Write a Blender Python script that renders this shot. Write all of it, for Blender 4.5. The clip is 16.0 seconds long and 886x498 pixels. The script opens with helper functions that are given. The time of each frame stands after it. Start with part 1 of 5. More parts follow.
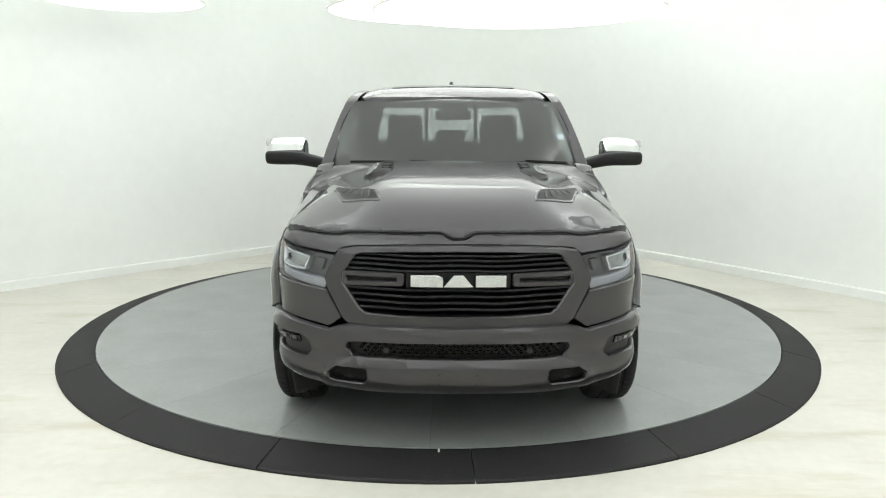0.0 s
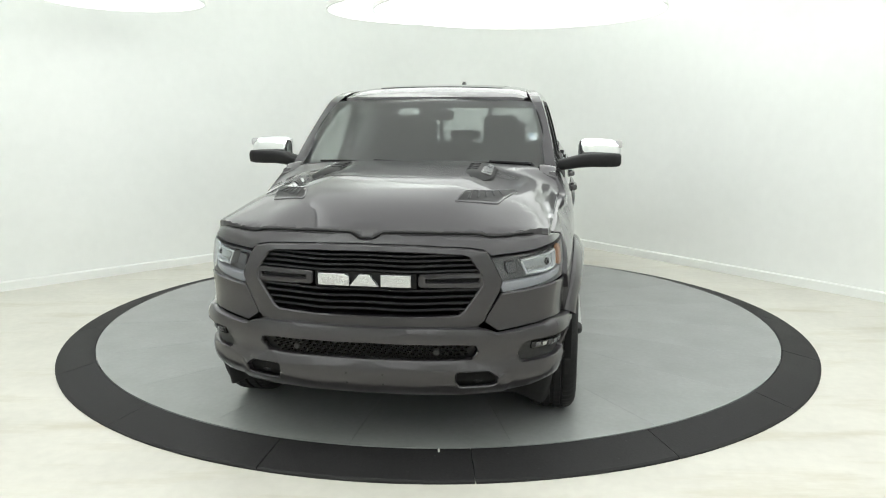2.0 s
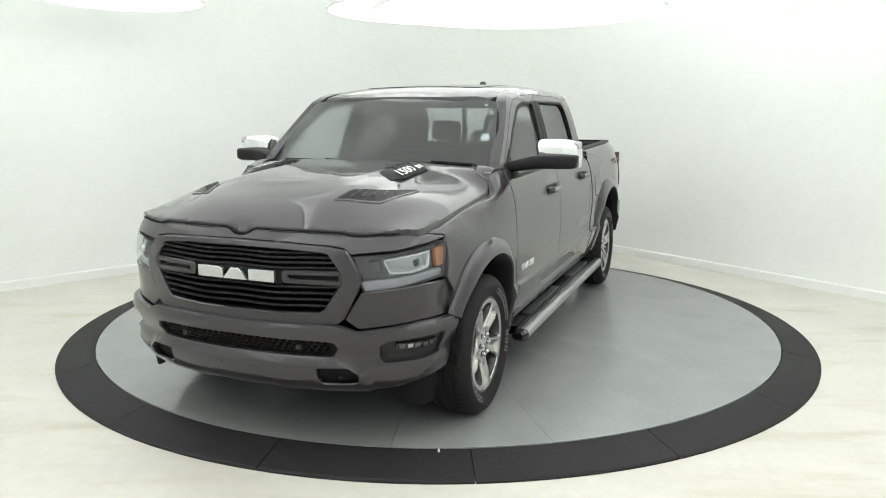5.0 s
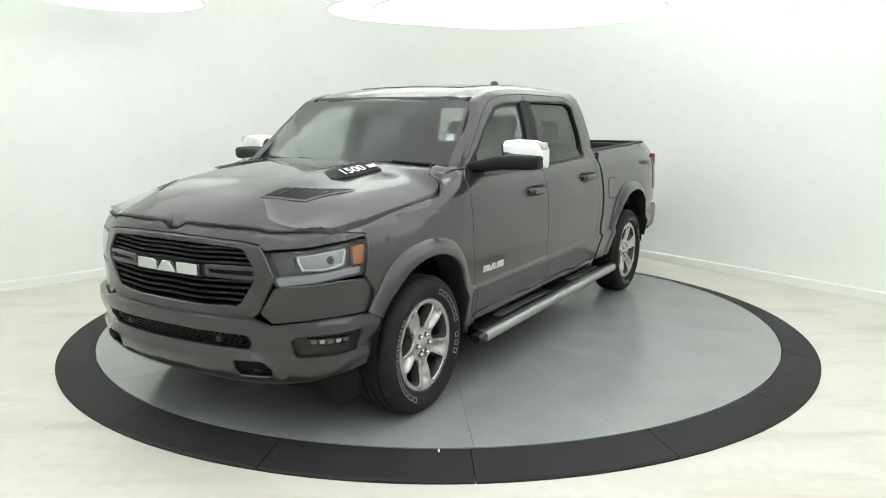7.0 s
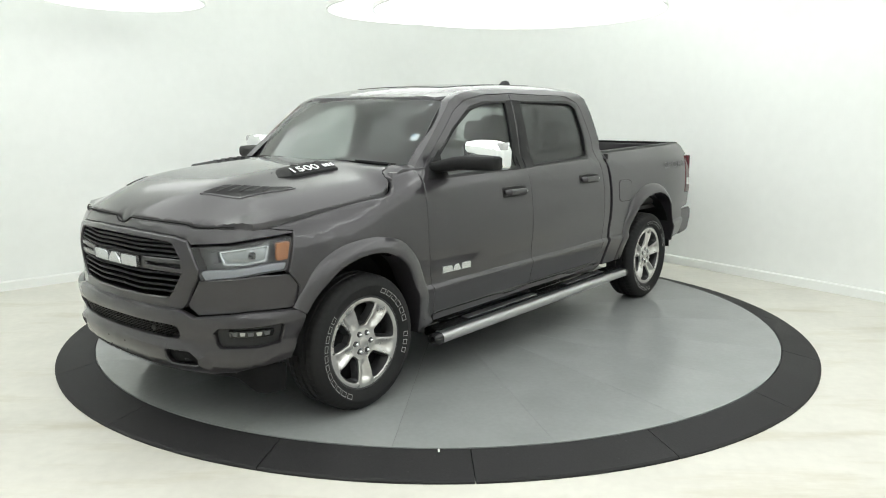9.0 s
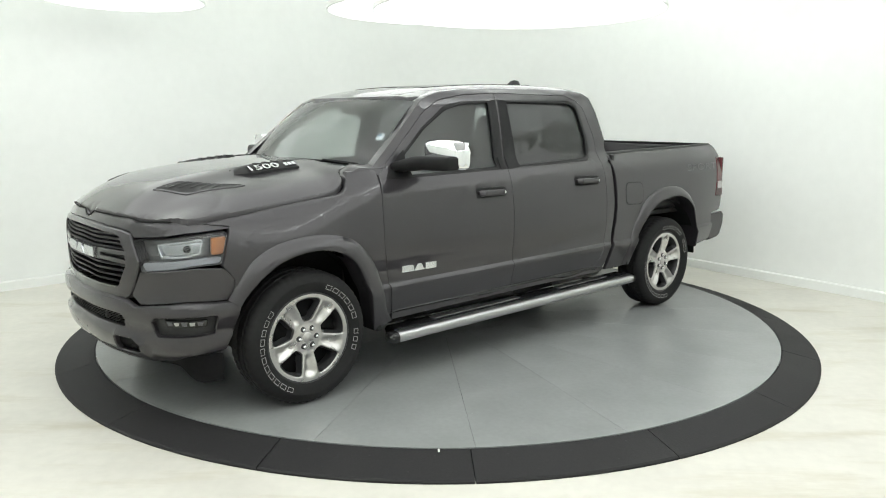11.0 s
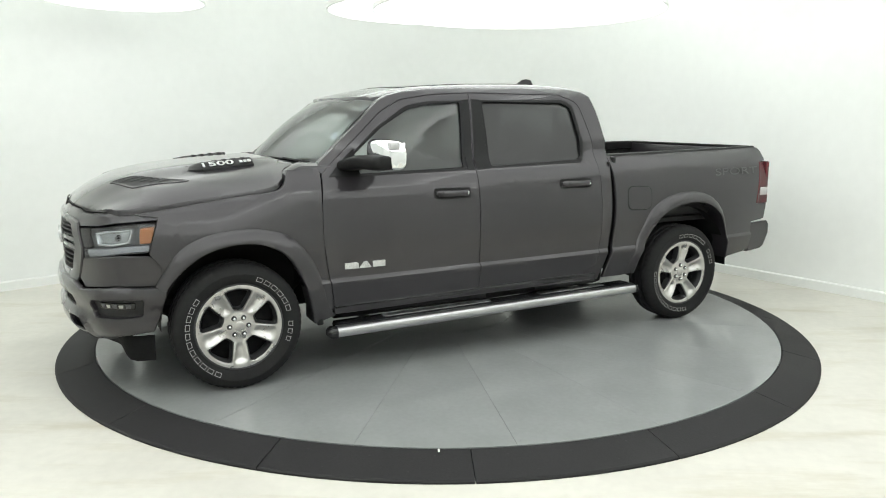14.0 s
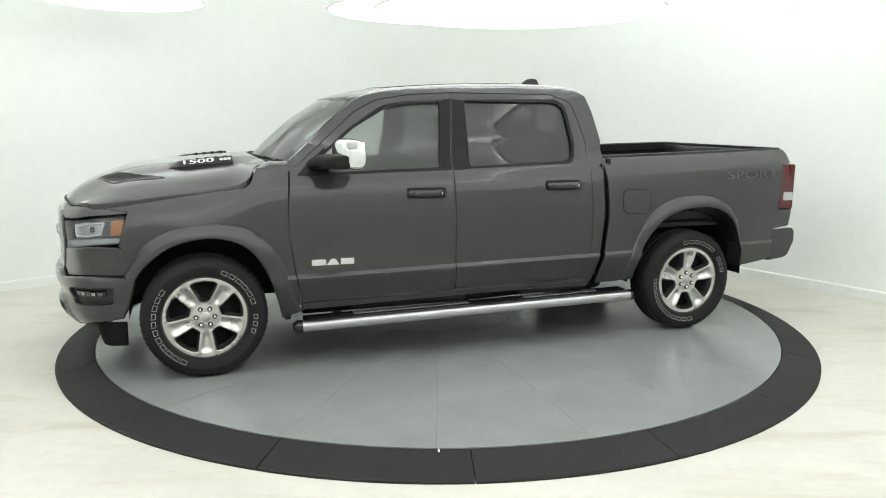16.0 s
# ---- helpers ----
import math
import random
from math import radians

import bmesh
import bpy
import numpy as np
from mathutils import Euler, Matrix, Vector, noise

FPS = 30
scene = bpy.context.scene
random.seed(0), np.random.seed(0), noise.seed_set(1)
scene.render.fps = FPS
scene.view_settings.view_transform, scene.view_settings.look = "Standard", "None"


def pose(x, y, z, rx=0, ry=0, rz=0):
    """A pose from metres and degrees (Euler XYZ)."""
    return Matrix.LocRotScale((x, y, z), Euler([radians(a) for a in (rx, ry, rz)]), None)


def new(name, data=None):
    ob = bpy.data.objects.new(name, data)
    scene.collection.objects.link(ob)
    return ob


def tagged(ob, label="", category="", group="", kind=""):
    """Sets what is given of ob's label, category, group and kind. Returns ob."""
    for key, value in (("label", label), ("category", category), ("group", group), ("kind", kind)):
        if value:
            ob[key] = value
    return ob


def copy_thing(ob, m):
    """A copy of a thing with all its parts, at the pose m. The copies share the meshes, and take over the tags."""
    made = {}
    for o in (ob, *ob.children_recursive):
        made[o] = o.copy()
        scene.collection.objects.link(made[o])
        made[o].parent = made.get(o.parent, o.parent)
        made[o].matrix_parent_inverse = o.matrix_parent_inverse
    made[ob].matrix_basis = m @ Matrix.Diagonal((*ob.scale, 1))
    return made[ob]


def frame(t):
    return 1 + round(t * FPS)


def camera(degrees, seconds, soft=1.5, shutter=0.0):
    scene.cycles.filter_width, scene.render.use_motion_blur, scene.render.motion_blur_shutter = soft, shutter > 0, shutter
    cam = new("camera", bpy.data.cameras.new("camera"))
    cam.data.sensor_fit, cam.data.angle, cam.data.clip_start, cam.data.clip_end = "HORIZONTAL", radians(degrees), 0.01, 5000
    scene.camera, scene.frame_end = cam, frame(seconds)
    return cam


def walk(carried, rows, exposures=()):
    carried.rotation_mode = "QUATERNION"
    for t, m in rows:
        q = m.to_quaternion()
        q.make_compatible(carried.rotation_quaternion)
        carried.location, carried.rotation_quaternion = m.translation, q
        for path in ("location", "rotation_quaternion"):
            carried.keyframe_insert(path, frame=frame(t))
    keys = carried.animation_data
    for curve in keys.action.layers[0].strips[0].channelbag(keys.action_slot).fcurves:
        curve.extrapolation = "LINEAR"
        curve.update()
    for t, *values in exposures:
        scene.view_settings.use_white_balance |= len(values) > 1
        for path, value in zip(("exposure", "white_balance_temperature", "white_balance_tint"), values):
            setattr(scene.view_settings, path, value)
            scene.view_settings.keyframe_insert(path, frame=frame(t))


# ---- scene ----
import functools

# ---------------------------------------------------------------- camera
cam = camera(61.10, 16.0, soft=1.05)
EYE = (0.0, -6.355, 1.674)
PITCH, YAW, ROLL = 9.94, 0.28, -0.17
cam_pose = pose(*EYE, 90 - PITCH, 0, -YAW) @ pose(0, 0, 0, 0, 0, -ROLL)
walk(cam, [(0.0, cam_pose), (16.0, cam_pose)], exposures=[(0.0, 0.0, 6500, 10), (16.0, 0.0, 6500, 10)])

# turntable: heading of the truck in degrees at t, about the world origin
HEAD0, RATE = -90.27, -4.4555
OFF = (0.118, 0.104)          # the truck's middle, in its own axes, from the pivot

# ---------------------------------------------------------------- world
world = bpy.data.worlds.new("studio_world")
scene.world = world
world.use_nodes = True
world.node_tree.nodes["Background"].inputs[0].default_value = (0.9, 1.0, 0.95, 1)
world.node_tree.nodes["Background"].inputs[1].default_value = 0.3
PANEL_GLOW, UP_GLOW = 1.47, 3.15


# ---------------------------------------------------------------- materials
def material(name, color, rough=0.5, metal=0.0, coat=0.0, grain=0.0, scale=40.0, bump=0.0, spots=0.0, spot_scale=3.0,
             coat_rough=0.05, spec=0.5, tint=None, object_random=0.0):
    m = bpy.data.materials.new(name)
    m.use_nodes = True
    nt = m.node_tree
    b = nt.nodes["Principled BSDF"]
    b.inputs["Roughness"].default_value = rough
    b.inputs["Metallic"].default_value = metal
    b.inputs["Coat Weight"].default_value = coat
    b.inputs["Coat Roughness"].default_value = coat_rough
    b.inputs["Specular IOR Level"].default_value = spec
    b.inputs["Base Color"].default_value = (*color, 1)
    tc = nt.nodes.new("ShaderNodeTexCoord")
    out = None
    if grain or spots or object_random:
        base = nt.nodes.new("ShaderNodeRGB")
        base.outputs[0].default_value = (*color, 1)
        out = base.outputs[0]
        for amount, sc, det in ((grain, scale, 6), (spots, spot_scale, 4)):
            if not amount:
                continue
            n = nt.nodes.new("ShaderNodeTexNoise")
            n.inputs["Scale"].default_value = sc
            n.inputs["Detail"].default_value = det
            nt.links.new(tc.outputs["Object"], n.inputs["Vector"])
            r = nt.nodes.new("ShaderNodeMapRange")
            r.inputs[1].default_value, r.inputs[2].default_value = 0.3, 0.7
            r.inputs[3].default_value, r.inputs[4].default_value = 1 - amount, 1 + amount
            nt.links.new(n.outputs["Fac"], r.inputs[0])
            mul = nt.nodes.new("ShaderNodeVectorMath")
            mul.operation = "SCALE"
            nt.links.new(out, mul.inputs[0])
            nt.links.new(r.outputs[0], mul.inputs["Scale"])
            out = mul.outputs[0]
            if amount == spots:
                rr = nt.nodes.new("ShaderNodeMapRange")
                rr.inputs[3].default_value, rr.inputs[4].default_value = max(0.02, rough * (1 - amount)), min(1, rough * (1 + amount))
                nt.links.new(n.outputs["Fac"], rr.inputs[0])
                nt.links.new(rr.outputs[0], b.inputs["Roughness"])
        if object_random:
            oi = nt.nodes.new("ShaderNodeObjectInfo")
            r = nt.nodes.new("ShaderNodeMapRange")
            r.inputs[3].default_value, r.inputs[4].default_value = 1 - object_random, 1 + object_random
            nt.links.new(oi.outputs["Random"], r.inputs[0])
            mul = nt.nodes.new("ShaderNodeVectorMath")
            mul.operation = "SCALE"
            nt.links.new(out, mul.inputs[0])
            nt.links.new(r.outputs[0], mul.inputs["Scale"])
            out = mul.outputs[0]
        nt.links.new(out, b.inputs["Base Color"])
    if bump:
        n = nt.nodes.new("ShaderNodeTexNoise")
        n.inputs["Scale"].default_value = scale * 1.7
        n.inputs["Detail"].default_value = 5
        nt.links.new(tc.outputs["Object"], n.inputs["Vector"])
        bp = nt.nodes.new("ShaderNodeBump")
        bp.inputs["Strength"].default_value = bump
        bp.inputs["Distance"].default_value = 0.01
        nt.links.new(n.outputs["Fac"], bp.inputs["Height"])
        nt.links.new(bp.outputs[0], b.inputs["Normal"])
    return m


def glass_material(name, tint, ior=1.5, rough=0.0, haze=0.0, pale_haze=0.0):
    m = bpy.data.materials.new(name)
    m.use_nodes = True
    nt = m.node_tree
    nt.nodes.remove(nt.nodes["Principled BSDF"])
    tr = nt.nodes.new("ShaderNodeBsdfTransparent")
    tr.inputs[0].default_value = (*tint, 1)
    gl = nt.nodes.new("ShaderNodeBsdfGlossy")
    gl.inputs["Roughness"].default_value = rough
    lw = nt.nodes.new("ShaderNodeLayerWeight")
    lw.inputs[0].default_value = 0.5
    pw = nt.nodes.new("ShaderNodeMath")
    pw.operation = "POWER"
    pw.inputs[1].default_value = 5.0
    nt.links.new(lw.outputs["Facing"], pw.inputs[0])
    fr = nt.nodes.new("ShaderNodeMath")
    fr.operation = "MULTIPLY_ADD"
    f0 = 1.4 * ((ior - 1) / (ior + 1)) ** 2
    fr.inputs[1].default_value, fr.inputs[2].default_value = 1 - f0, f0
    nt.links.new(pw.outputs[0], fr.inputs[0])
    mx = nt.nodes.new("ShaderNodeMixShader")
    nt.links.new(fr.outputs[0], mx.inputs[0])
    through_it = tr.outputs[0]
    for kind, amount in (("ShaderNodeBsdfTranslucent", haze), ("ShaderNodeBsdfDiffuse", pale_haze)):
        if amount:
            # haze put into the glass for soft room reflections, and to steady denoising
            haze_bsdf = nt.nodes.new(kind)
            haze_bsdf.inputs[0].default_value = (amount * 0.97, amount, amount * 0.99, 1)
            add = nt.nodes.new("ShaderNodeAddShader")
            nt.links.new(through_it, add.inputs[0])
            nt.links.new(haze_bsdf.outputs[0], add.inputs[1])
            through_it = add.outputs[0]
    nt.links.new(through_it, mx.inputs[1])
    nt.links.new(gl.outputs[0], mx.inputs[2])
    nt.links.new(mx.outputs[0], nt.nodes["Material Output"].inputs[0])
    return m


def glow_material(name, color, strength):
    m = bpy.data.materials.new(name)
    m.use_nodes = True
    b = m.node_tree.nodes["Principled BSDF"]
    b.inputs["Base Color"].default_value = (0.8, 0.8, 0.8, 1)
    b.inputs["Emission Color"].default_value = (*color, 1)
    b.inputs["Emission Strength"].default_value = strength
    return m


M_WALL = material("white_wall_paint", (0.86, 0.875, 0.855), 0.6, grain=0.012, scale=9, spots=0.018, spot_scale=0.9, bump=0.03)
M_FLOOR = material("cream_painted_concrete", (0.624, 0.607, 0.549), 0.48, grain=0.035, scale=14, spots=0.07, spot_scale=1.3, bump=0.05)


def add_stains(m, color, amount, stretch):
    """Worn streaks of another colour over a painted floor."""
    nt = m.node_tree
    b = nt.nodes["Principled BSDF"]
    old = b.inputs["Base Color"].links[0].from_socket
    tc = nt.nodes.new("ShaderNodeTexCoord")
    mp = nt.nodes.new("ShaderNodeMapping")
    mp.inputs["Scale"].default_value = stretch
    mp.inputs["Rotation"].default_value = (0, 0, 0.12)
    nt.links.new(tc.outputs["Object"], mp.inputs["Vector"])
    n = nt.nodes.new("ShaderNodeTexNoise")
    n.inputs["Scale"].default_value, n.inputs["Detail"].default_value, n.inputs["Roughness"].default_value = 1.6, 8, 0.65
    nt.links.new(mp.outputs[0], n.inputs["Vector"])
    r = nt.nodes.new("ShaderNodeMapRange")
    r.inputs[1].default_value, r.inputs[2].default_value, r.inputs[3].default_value, r.inputs[4].default_value = 0.52, 0.72, 0.0, amount
    nt.links.new(n.outputs["Fac"], r.inputs[0])
    mix = nt.nodes.new("ShaderNodeMix")
    mix.data_type = "RGBA"
    nt.links.new(r.outputs[0], mix.inputs[0])
    nt.links.new(old, mix.inputs[6])
    mix.inputs[7].default_value = (*color, 1)
    nt.links.new(mix.outputs[2], b.inputs["Base Color"])


add_stains(M_FLOOR, (0.46, 0.42, 0.31), 0.6, (0.45, 2.2, 1.0))
M_PLATE = material("grey_painted_steel_plate", (0.262, 0.272, 0.272), 0.19, grain=0.03, scale=30, spots=0.06, spot_scale=2.2, bump=0.02, object_random=0.02)
M_RUBBER = material("black_rubber_ramp", (0.022, 0.0215, 0.0225), 0.66, spec=0.22, grain=0.10, scale=60, spots=0.12, spot_scale=4, bump=0.12, object_random=0.08)
M_GLOW = glow_material("glowing_diffuser", (0.965, 1.0, 0.978), PANEL_GLOW)
M_UPGLOW = glow_material("added_uplight_glow", (0.965, 1.0, 0.978), UP_GLOW)
M_PAINT = material("granite_metallic_paint", (0.0315, 0.0292, 0.0330), 0.36, metal=0.32, spec=0.1, coat=1.0, grain=0.06, scale=900, coat_rough=0.03)
M_BLACK = material("satin_black_plastic", (0.008, 0.008, 0.0085), 0.5, spec=0.22, grain=0.1, scale=80, bump=0.03)
M_GLOSSBLACK = material("gloss_black_plastic", (0.012, 0.012, 0.013), 0.14, grain=0.05, scale=60)
M_DARKGREY = material("dark_grey_plastic", (0.024, 0.024, 0.025), 0.5, spec=0.3, grain=0.1, scale=80, bump=0.04)
M_UNDER = material("black_underbody", (0.008, 0.008, 0.0085), 0.8, spec=0.15, grain=0.2, scale=20)
M_TYRE = material("tyre_rubber", (0.010, 0.010, 0.0105), 0.75, grain=0.12, scale=50, bump=0.06, spec=0.3)
M_LETTER = material("raised_white_tyre_print", (0.36, 0.36, 0.355), 0.6, grain=0.1, scale=60)
M_ALU = material("machined_aluminium", (0.52, 0.51, 0.50), 0.28, metal=1.0, grain=0.04, scale=120, spots=0.1, spot_scale=12)
M_RIMDARK = material("dark_painted_wheel_pocket", (0.055, 0.055, 0.057), 0.35, metal=0.4)
M_CHROME = material("chrome", (0.80, 0.81, 0.82), 0.07, metal=1.0)
M_SILVER = material("silver_letter", (0.60, 0.61, 0.62), 0.25, metal=0.8)
M_BAR = material("brushed_step_bar", (0.46, 0.46, 0.47), 0.32, metal=1.0, grain=0.05, scale=90)
M_SEAT = material("black_seat_leather", (0.03, 0.03, 0.032), 0.55, spec=0.3, grain=0.15, scale=30, bump=0.05)
M_DASH = material("black_dashboard", (0.02, 0.02, 0.022), 0.55, grain=0.15, scale=60, bump=0.05)
M_LINER = material("grey_headliner", (0.25, 0.25, 0.25), 0.9, grain=0.05, scale=60)
M_WS = glass_material("windscreen_glass", (0.47, 0.50, 0.495), haze=0.29, pale_haze=0.012)
M_SIDEGLASS = glass_material("tinted_side_glass", (0.42, 0.45, 0.44), haze=0.25, pale_haze=0.005)
M_PRIVACY = glass_material("privacy_glass", (0.075, 0.08, 0.08), haze=0.058, pale_haze=0.010)
M_ROOFGLASS = material("black_roof_glass", (0.012, 0.012, 0.013), 0.05)
M_LENS = glass_material("clear_lamp_lens", (0.86, 0.88, 0.90))
M_REFLECT = material("lamp_reflector", (0.38, 0.385, 0.39), 0.14, metal=1.0)
M_FRAME = material("bright_lamp_frame", (0.62, 0.63, 0.64), 0.2, metal=0.7)
M_LAMPBOX = material("grey_lamp_housing", (0.10, 0.10, 0.105), 0.4, metal=0.3, grain=0.1, scale=60)
M_DRL = material("frosted_light_bar", (0.30, 0.30, 0.325), 0.25)
M_AMBER = material("amber_reflector", (0.34, 0.125, 0.035), 0.3, coat=0.4)
M_RED = material("red_tail_lens", (0.075, 0.006, 0.010), 0.25, coat=0.3, spec=0.3)
M_CLEAR = material("white_reverse_lens", (0.42, 0.42, 0.42), 0.25, coat=0.6)
M_PAPER = material("white_paper_sticker", (0.75, 0.78, 0.82), 0.6)
M_BLUE = material("pale_blue_print", (0.25, 0.38, 0.55), 0.6)
M_SEAM = material("dark_seam_filler", (0.07, 0.07, 0.07), 0.6)
M_PALEMARK = material("white_paint_mark", (0.85, 0.85, 0.82), 0.6)
M_DECAL = material("grey_vinyl_decal", (0.058, 0.057, 0.060), 0.4)
M_GRILLE = material("black_grille_plastic", (0.0045, 0.0045, 0.005), 0.42, spec=0.2, grain=0.1, scale=80)


# ---------------------------------------------------------------- mesh helpers
def finish(name, bm, mat, parent=None, label="", smooth=True, angle=32):
    me = bpy.data.meshes.new(name)
    bm.to_mesh(me)
    bm.free()
    mats = mat if isinstance(mat, (list, tuple)) else [mat]
    for k in mats:
        me.materials.append(k)
    if smooth:
        me.polygons.foreach_set("use_smooth", [True] * len(me.polygons))
        me.set_sharp_from_angle(angle=radians(angle))
    ob = new(name, me)
    if parent is not None:
        ob.parent = parent
    return tagged(ob, label)


def part(name, bm, mat, parent, label="", smooth=True, angle=32):
    return finish(name, bm, mat, parent, label, smooth, angle)


def curve1d(pts):
    """A smooth monotone curve through (position, value) pairs."""
    xs = [p[0] for p in pts]
    ys = [p[1] for p in pts]
    n = len(xs)
    d = [(ys[i + 1] - ys[i]) / (xs[i + 1] - xs[i]) for i in range(n - 1)]
    m = [d[0]] + [0 if d[i - 1] * d[i] <= 0 else 2 * d[i - 1] * d[i] / (d[i - 1] + d[i]) for i in range(1, n - 1)] + [d[-1]]

    def f(x):
        if x <= xs[0]:
            return ys[0] + m[0] * (x - xs[0])
        if x >= xs[-1]:
            return ys[-1] + m[-1] * (x - xs[-1])
        i = 0
        while x > xs[i + 1]:
            i += 1
        h = xs[i + 1] - xs[i]
        t = (x - xs[i]) / h
        return (ys[i] * (2 * t ** 3 - 3 * t ** 2 + 1) + h * m[i] * (t ** 3 - 2 * t ** 2 + t)
                + ys[i + 1] * (3 * t ** 2 - 2 * t ** 3) + h * m[i + 1] * (t ** 3 - t ** 2))
    return f


def smoothstep(a, b, x):
    t = min(1, max(0, (x - a) / (b - a)))
    return t * t * (3 - 2 * t)


def spline(pts, per=6):
    """A smooth open line through 2D or 3D points."""
    p = [Vector(q) for q in pts]
    out = []
    for i in range(len(p) - 1):
        a, b = p[i], p[i + 1]
        ta = (p[i + 1] - p[i - 1]) * 0.5 if i else (b - a)
        tb = (p[i + 2] - p[i]) * 0.5 if i + 2 < len(p) else (b - a)
        for k in range(per):
            t = k / per
            out.append(a * (2 * t ** 3 - 3 * t ** 2 + 1) + ta * (t ** 3 - 2 * t ** 2 + t) + b * (3 * t ** 2 - 2 * t ** 3) + tb * (t ** 3 - t ** 2))
    out.append(p[-1])
    return [tuple(q) for q in out]


def fillet(poly, r, n=4):
    """Rounds a polygon's corners; a corner may give its own radius as a third number."""
    out = []
    k = len(poly)
    for i in range(k):
        q = poly[i]
        rad = q[2] if len(q) > 2 else r
        b = Vector(q[:2])
        a, c = Vector(poly[i - 1][:2]), Vector(poly[(i + 1) % k][:2])
        u, v = (a - b), (c - b)
        lim = min(u.length, v.length) * 0.48
        if rad <= 0 or lim < 1e-5:
            out.append(tuple(b))
            continue
        u.normalize()
        v.normalize()
        half = math.acos(max(-1, min(1, u.dot(v)))) / 2
        if half > 1.5:
            out.append(tuple(b))
            continue
        t = min(rad / math.tan(half), lim)
        p0, p1 = b + u * t, b + v * t
        for j in range(n + 1):
            w = j / n
            out.append(tuple(p0 * (1 - w) ** 2 + b * 2 * w * (1 - w) + p1 * w * w))
    return out


CREASE = (0.56, 0.605, 0.630, 0.640, 0.655, 0.685, 0.72)


def sheet(loops, at, step=0.05, lip=0.02, gap=0.003, chamfer=0.003, mirror=False, back=False, cuts=()):
    """A thin shaped panel: outline and holes in the plane of (a, b), carried by at(a, b, depth) to its place."""
    bm = bmesh.new()
    for loop in loops:
        vs = [bm.verts.new((p[0], p[1], 0)) for p in loop]
        for i in range(len(vs)):
            bm.edges.new((vs[i - 1], vs[i]))
    bmesh.ops.triangle_fill(bm, use_beauty=True, use_dissolve=False, edges=bm.edges[:], normal=(0, 0, 1))
    lo = [min(v.co[k] for v in bm.verts) for k in (0, 1)]
    hi = [max(v.co[k] for v in bm.verts) for k in (0, 1)]
    for k in (0, 1):
        n = int((hi[k] - lo[k]) / step)
        for i in range(1, n + 1):
            co, no = [0, 0, 0], [0, 0, 0]
            co[k] = lo[k] + (hi[k] - lo[k]) * i / (n + 1)
            no[k] = 1
            bmesh.ops.bisect_plane(bm, geom=bm.verts[:] + bm.edges[:] + bm.faces[:], dist=1e-5, plane_co=co, plane_no=no)
    for c in cuts:
        bmesh.ops.bisect_plane(bm, geom=bm.verts[:] + bm.edges[:] + bm.faces[:], dist=1e-5, plane_co=(0, c, 0), plane_no=(0.012, 1, 0))
    bmesh.ops.remove_doubles(bm, verts=bm.verts[:], dist=1e-5)
    rim = [e for e in bm.edges if len(e.link_faces) == 1]
    push = {}
    for e in rim:
        v0, v1 = e.verts
        d = (v1.co - v0.co).xy
        if d.length < 1e-7:
            continue
        nrm = Vector((d.y, -d.x)).normalized()
        mid = (v0.co + v1.co) / 2
        if nrm.dot((mid - e.link_faces[0].calc_center_median()).xy) < 0:
            nrm = -nrm
        for v in e.verts:
            push[v] = push.get(v, Vector((0, 0))) + nrm
    for v in push:
        push[v].normalize()
    par = {v: (v.co.x - gap * push[v].x, v.co.y - gap * push[v].y, 0.0) if v in push else (v.co.x, v.co.y, 0.0) for v in bm.verts}
    main = [f for f in bm.faces]
    ring = rim
    now = {v: v for v in push}
    for grow, depth in ((chamfer, chamfer * 1.3), (chamfer, lip)):
        nxt = {}
        for v in push:
            w = bm.verts.new((0, 0, 0))
            par[w] = (par[v][0] + grow * push[v].x, par[v][1] + grow * push[v].y, depth)
            nxt[v] = w
        for e in ring:
            a, b = e.verts
            if a in nxt and b in nxt:
                bm.faces.new((now[a], now[b], nxt[b], nxt[a]))
        now = nxt
    for v, (a, b, d) in par.items():
        v.co = at(a, b, d)
    if back:
        copies = {v: bm.verts.new(at(par[v][0], par[v][1], lip)) for f in main for v in f.verts}
        for f in main:
            bm.faces.new([copies[v] for v in reversed(f.verts)])
    bmesh.ops.recalc_face_normals(bm, faces=bm.faces[:])
    bm.normal_update()
    score = 0
    for f in main[:200]:
        a, b = [sum(par[v][k] for v in f.verts) / len(f.verts) for k in (0, 1)]
        out = Vector(at(a, b, 0)) - Vector(at(a, b, 0.01))
        score += f.normal.dot(out) * f.calc_area()
    if score < 0:
        bmesh.ops.reverse_faces(bm, faces=bm.faces[:])
    if mirror:
        flip_y(bm)
    return bm


def flip_y(bm):
    for v in bm.verts:
        v.co.y = -v.co.y
    bmesh.ops.reverse_faces(bm, faces=bm.faces[:])


def box(bm, lo, hi, bevel=0.0, seg=2, m=None):
    r = bmesh.ops.create_cube(bm, size=1)
    vs = r["verts"]
    for v in vs:
        for k in range(3):
            v.co[k] = lo[k] if v.co[k] < 0 else hi[k]
    if bevel:
        es = list({e for v in vs for e in v.link_edges})
        r = bmesh.ops.bevel(bm, geom=es, offset=bevel, segments=seg, affect="EDGES", profile=0.5, clamp_overlap=True)
        vs = list({v for f in r["faces"] for v in f.verts} | {v for v in vs if v.is_valid})
    if m is not None:
        bmesh.ops.transform(bm, matrix=m, verts=vs)
    return vs


def new_box(lo, hi, bevel=0.0, seg=2, m=None):
    bm = bmesh.new()
    box(bm, lo, hi, bevel, seg, m)
    return bm


